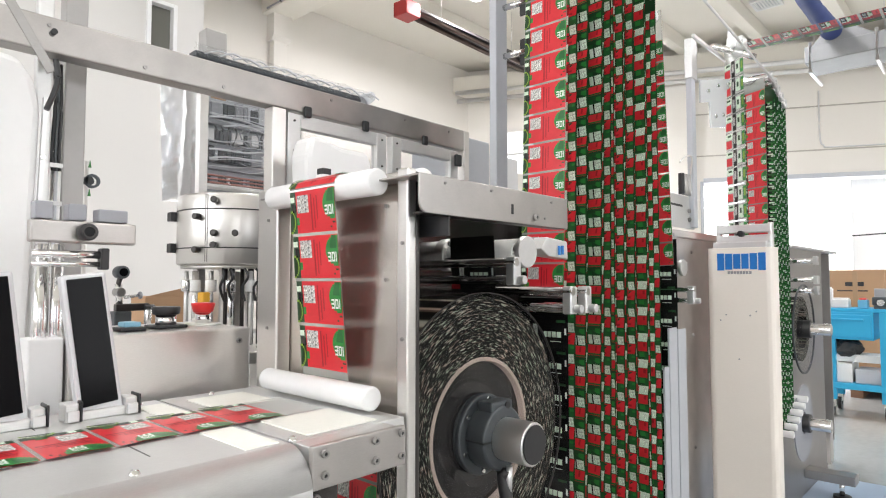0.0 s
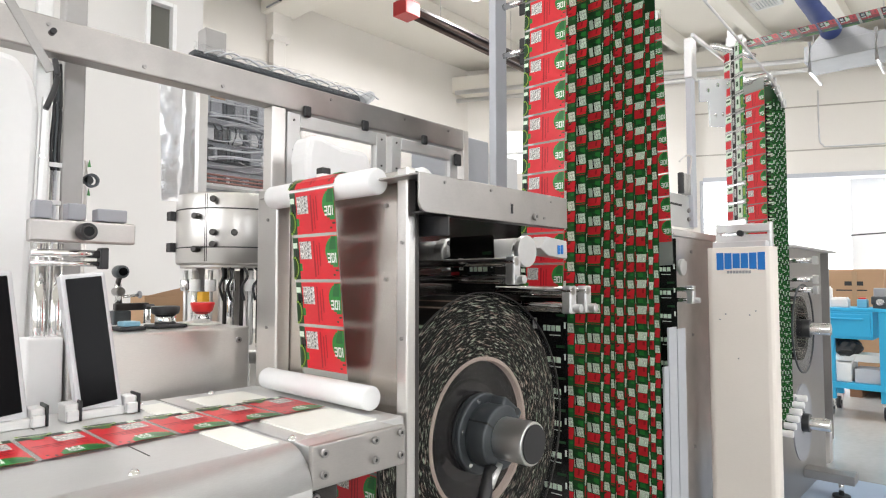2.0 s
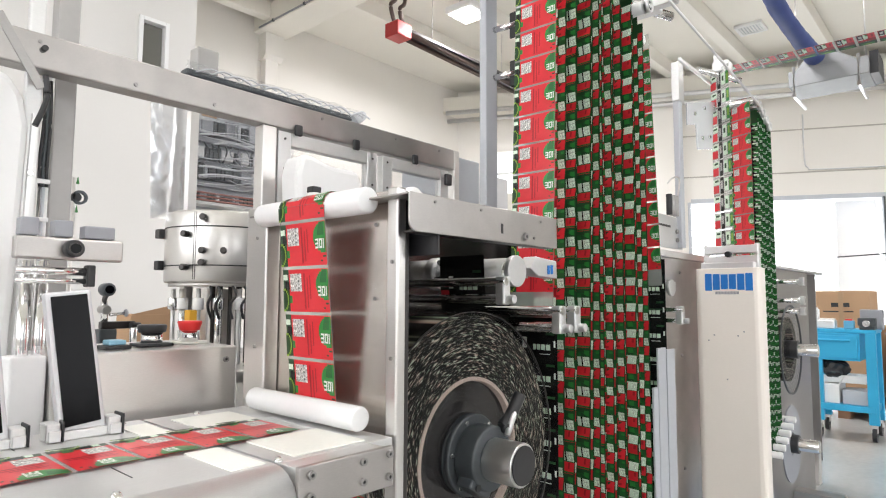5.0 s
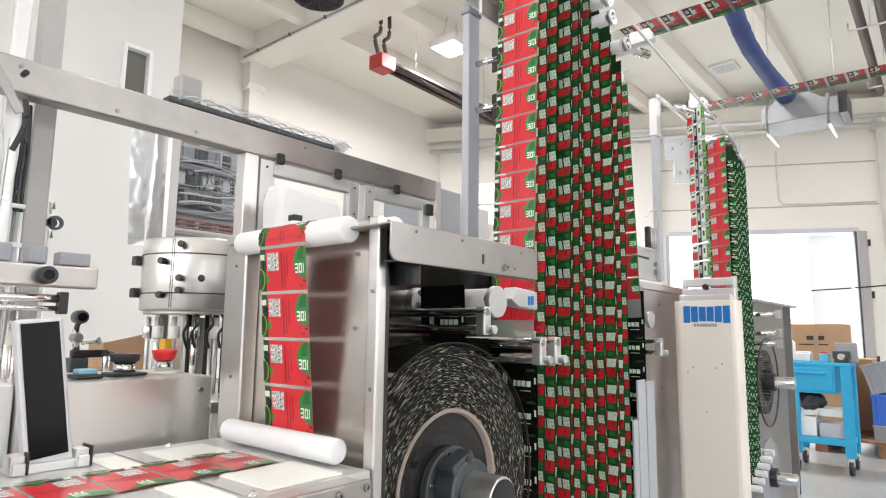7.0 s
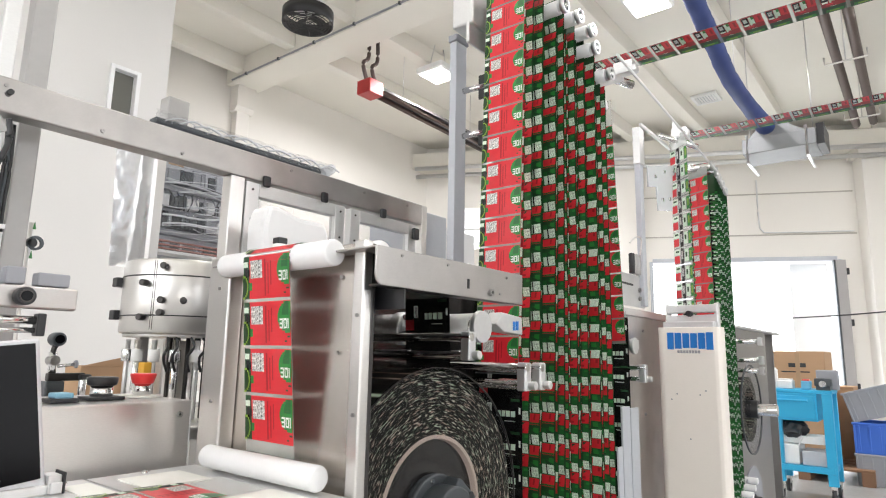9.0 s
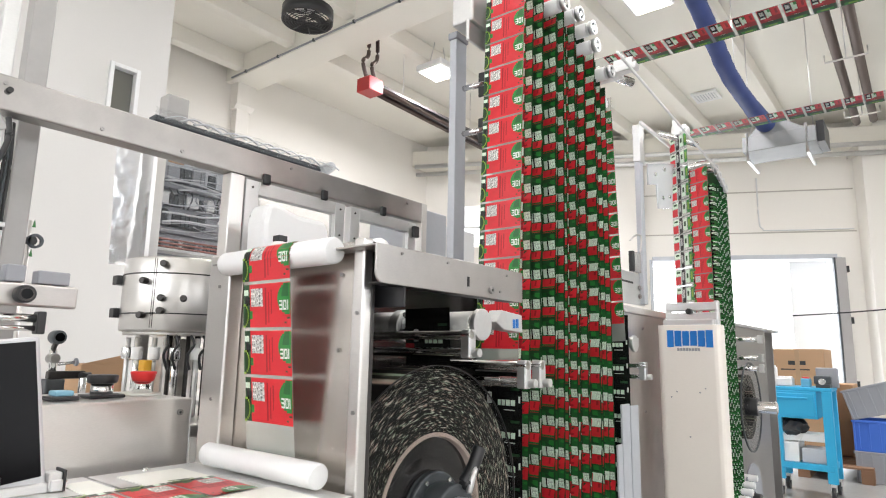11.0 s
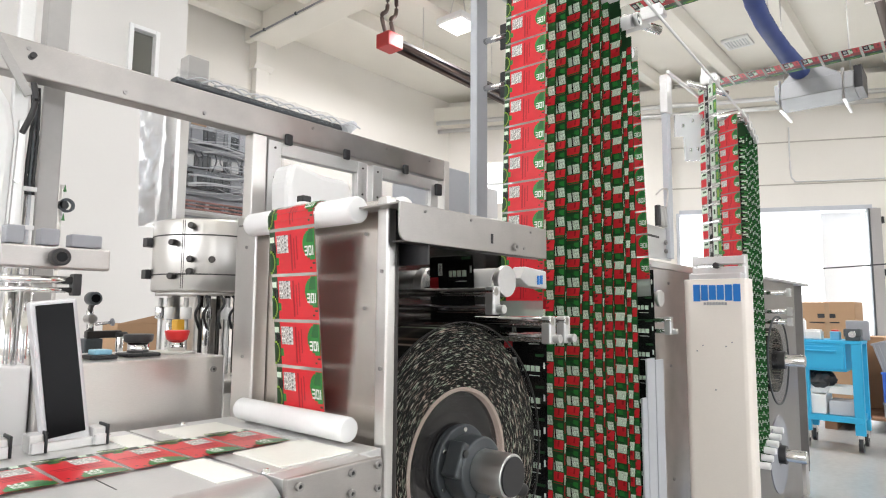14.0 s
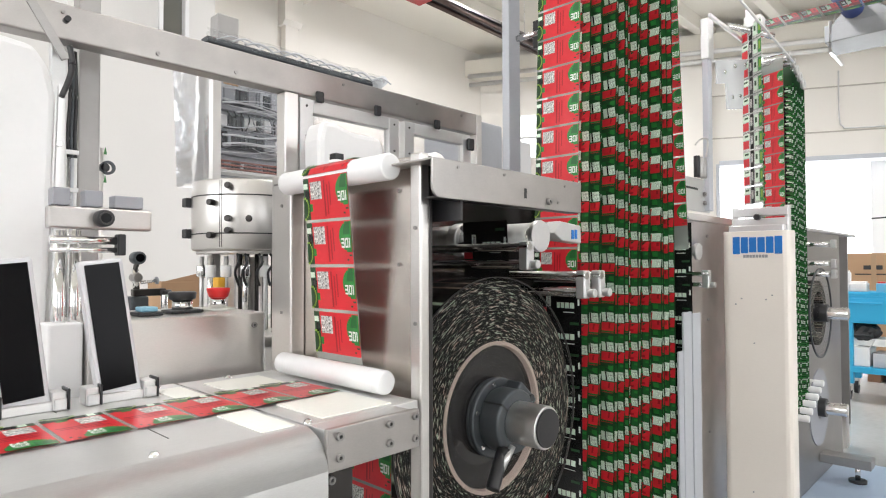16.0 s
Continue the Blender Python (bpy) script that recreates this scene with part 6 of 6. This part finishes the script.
bin_box(7.2, 0.44, 0.0, GREY_PL, "grey")
bin_box(7.2, 0.44, 0.276, BLUE_PL, "blue")
tb = bin_box(7.2, 0.44, 0.60, GREY_PL, "tilted grey")
tb.rotation_euler = (radians(-16), 0, 0)
mat_floor = thing("floor_mat", (4.6, 0.55, 0.0), "pale blue protective sheet on the floor", "sheet")
part("sheet", box(2.9, 4.02, 0.1, 0.788, 0.002, 0.006), mat("pale_blue_sheet", (0.36, 0.45, 0.58), 0.35, 0, 0.03, 50, (1, 1, 1), 0.06, 3), mat_floor)


# ---- what moves ----
def saw_rows(steps):
    """Rows of travel within one label repeat: from (seconds, repeats run so far) to (seconds, 0..1), with the wraps."""
    rows = []
    for (t0, a), (t1, b) in zip(steps, steps[1:]):
        rows.append((t0, a % 1.0))
        k = math.floor(a) + 1
        while k < b - 1e-9:
            tw = t0 + (t1 - t0) * (k - a) / (b - a)
            fr = round(tw * FPS)
            if t0 * FPS + 0.5 < fr - 1 and fr < t1 * FPS - 0.5 and (fr - 1) / FPS > rows[-1][0] + 0.5 / FPS:
                rows.append(((fr - 1) / FPS, min(0.999, (a + (b - a) * ((fr - 1) / FPS - t0) / (t1 - t0)) % 1.0)))
                rows.append((fr / FPS, (a + (b - a) * (fr / FPS - t0) / (t1 - t0)) % 1.0))
            k += 1
    rows.append((steps[-1][0], steps[-1][1] % 1.0))
    return rows


# repeats of the label that have run past, by the second
RUN_FIRST = [
    (0, 0.000), (1, 0.000), (1.1, 0.193), (1.2, 0.482), (1.3, 0.627), (1.4, 1.000), (1.5, 1.169), (1.6, 1.699), (1.7, 2.000), (1.8, 2.735),
    (1.9, 3.012), (2, 2.964), (2.1, 3.518), (2.2, 3.470),
]
RUN_SLOWING = [
    (2.3, 3.976), (2.4, 4.133), (2.5, 4.711), (2.6, 4.711), (2.7, 5.181), (2.8, 5.120), (2.9, 5.494), (3, 6.205), (3.1, 6.518),
    (3.2, 7.169), (3.3, 7.434), (3.4, 7.843), (3.5, 8.036), (3.6, 8.361), (3.7, 8.434), (3.8, 8.554), (4, 8.627), (5.1, 8.675),
]
RUN_SECOND = [
    (5.4, 9.223), (5.6, 9.771), (5.8, 10.648), (6, 11.854), (6.15, 13.005), (6.3, 14.157), (6.4, 14.169), (6.5, 14.783), (6.6, 14.831),
    (6.7, 15.446), (6.8, 15.410), (6.9, 15.916), (7, 16.747), (7.1, 17.120), (7.2, 17.867), (7.3, 18.169), (7.4, 18.723), (7.5, 18.940),
    (7.6, 19.373), (7.7, 19.566), (7.8, 19.819), (7.9, 19.904), (8, 20.036), (8.5, 20.072), (9, 20.084), (9.2, 20.133),
]
RUN_THIRD = [
    (9.3, 20.251), (9.41, 20.468), (9.51, 20.748), (9.62, 21.081), (9.72, 21.458), (9.83, 21.875), (9.93, 22.328), (10.04, 22.815),
    (10.14, 23.333), (10.25, 23.881), (10.36, 24.457), (10.46, 25.060), (10.56, 25.689), (10.67, 26.342), (10.77, 27.019), (10.88, 27.719),
    (10.98, 28.441), (11.09, 29.185), (11.19, 29.950), (11.3, 30.735), (11.4, 31.217), (11.5, 31.361), (11.6, 31.663), (11.7, 31.795),
    (11.8, 31.988), (11.9, 32.036), (12, 32.036), (12.5, 32.048), (12.9, 32.072),
]
RUN_FOURTH = [
    (13, 32.096), (13.2, 32.120), (13.3, 32.241), (13.4, 32.446), (13.5, 32.614), (13.6, 32.904), (13.7, 33.325), (13.8, 33.735),
    (13.9, 34.229), (14, 34.711), (14.1, 35.253), (14.2, 35.916), (14.3, 36.566), (14.4, 37.289), (14.5, 37.928), (14.6, 38.470),
    (14.7, 38.964), (14.8, 39.398), (14.9, 39.795), (15, 40.145), (15.1, 40.434), (15.2, 40.614), (15.3, 40.795), (15.4, 40.892),
    (15.5, 40.952), (16, 40.976),
]
TRAVEL = RUN_FIRST + RUN_SLOWING + RUN_SECOND + RUN_THIRD + RUN_FOURTH
# turn of the reel, clockwise, in degrees
SPIN = [
    (0, 0), (1.4, 0), (1.6, 8), (1.8, 18), (2, 35), (2.2, 62), (2.4, 95), (2.6, 130), (2.8, 160), (3, 180), (3.2, 195), (3.4, 205), (3.6, 210), (4.2, 212), (5.2, 212), (5.7, 218), (6, 228), (6.3, 246), (6.5, 285), (6.7, 310), (6.9, 330), (7.1, 345), (7.3, 360), (7.5, 378), (7.7, 390), (8, 398), (9.2, 400), (9.8, 420), (10.1, 450), (10.4, 490), (10.7, 530), (11, 565), (11.3, 590), (11.6, 600), (12, 605), (13.4, 607), (13.7, 618), (14, 655), (14.2, 685), (14.4, 705), (14.6, 722), (14.8, 735), (15, 750), (15.2, 755), (15.5, 760), (16, 760),
]


def at_time(steps, t):
    """The value between steps at t seconds."""
    for (t0, a), (t1, b) in zip(steps, steps[1:]):
        if t0 <= t <= t1:
            return a + (b - a) * (t - t0) / max(t1 - t0, 1e-9)
    return steps[-1][1]


def motions():
    reel_run = [(t, math.radians(a) * RR / PITCH) for t, a in SPIN]
    # labels that run up over the roller, and along the table, and overhead
    rows = saw_rows(TRAVEL)
    up_rows = [(t, (u - 0.53) % 1.0) for t, u in saw_rows([(t, v + 0.53) for t, v in TRAVEL])]
    for ob, s in WEB_SLICES:
        walk(ob, [(t, web_pose(s + (u + 0.53) % 1.0 * PITCH)) for t, u in up_rows])
    walk(TABLE_ROW, [(t, pose(0, 0, u * PITCH + 0.025)) for t, u in rows])
    for run in OVER + [drop, OUT_ROW]:
        walk(run, [(t, pose(0, 0, u * PITCH)) for t, u in rows])
    # hanging webs: up and down by turns
    n = len(FEST)
    for k, run in enumerate(FEST_ROWS[:n] + ROWS2):
        up = k % 2 == 0
        rest = (0.12, 0.30, 0.30, 0.60, 0.27, 0.52, 0.18, 0.14, 0.10, 0.42, 0.08, 0.10, 0.42, 0.08, 0.34, 0.08)[k % n]    # where each web comes to rest
        start = 0.12 if k % n == 0 else ((rest if up else 1 - rest) - TRAVEL[-1][1]) % 1.0
        slip = 0.0 if k % n == 0 else 0.25                                                      # the store fills by a quarter label in the first run
        steps = [(t, start + v + slip * (min(max((t - 1.4) / 2.4, 0.0), 1.0) - 1)) for t, v in TRAVEL]
        walk(run, [(t, pose(0, 0, (u if up else 1 - u) * PITCH)) for t, u in saw_rows(steps)])
    walk(REEL_OB, [(t, pose(RX, YM, RZ, 0, a, 0)) for t, a in SPIN])
    reel_rows = saw_rows([(t, at_time(reel_run, t)) for t, _ in TRAVEL])
    for run in [offw, spw, CROSS] + LOW_ROWS:
        walk(run, [(t, pose(0, 0, u * PITCH)) for t, u in reel_rows])


motions()
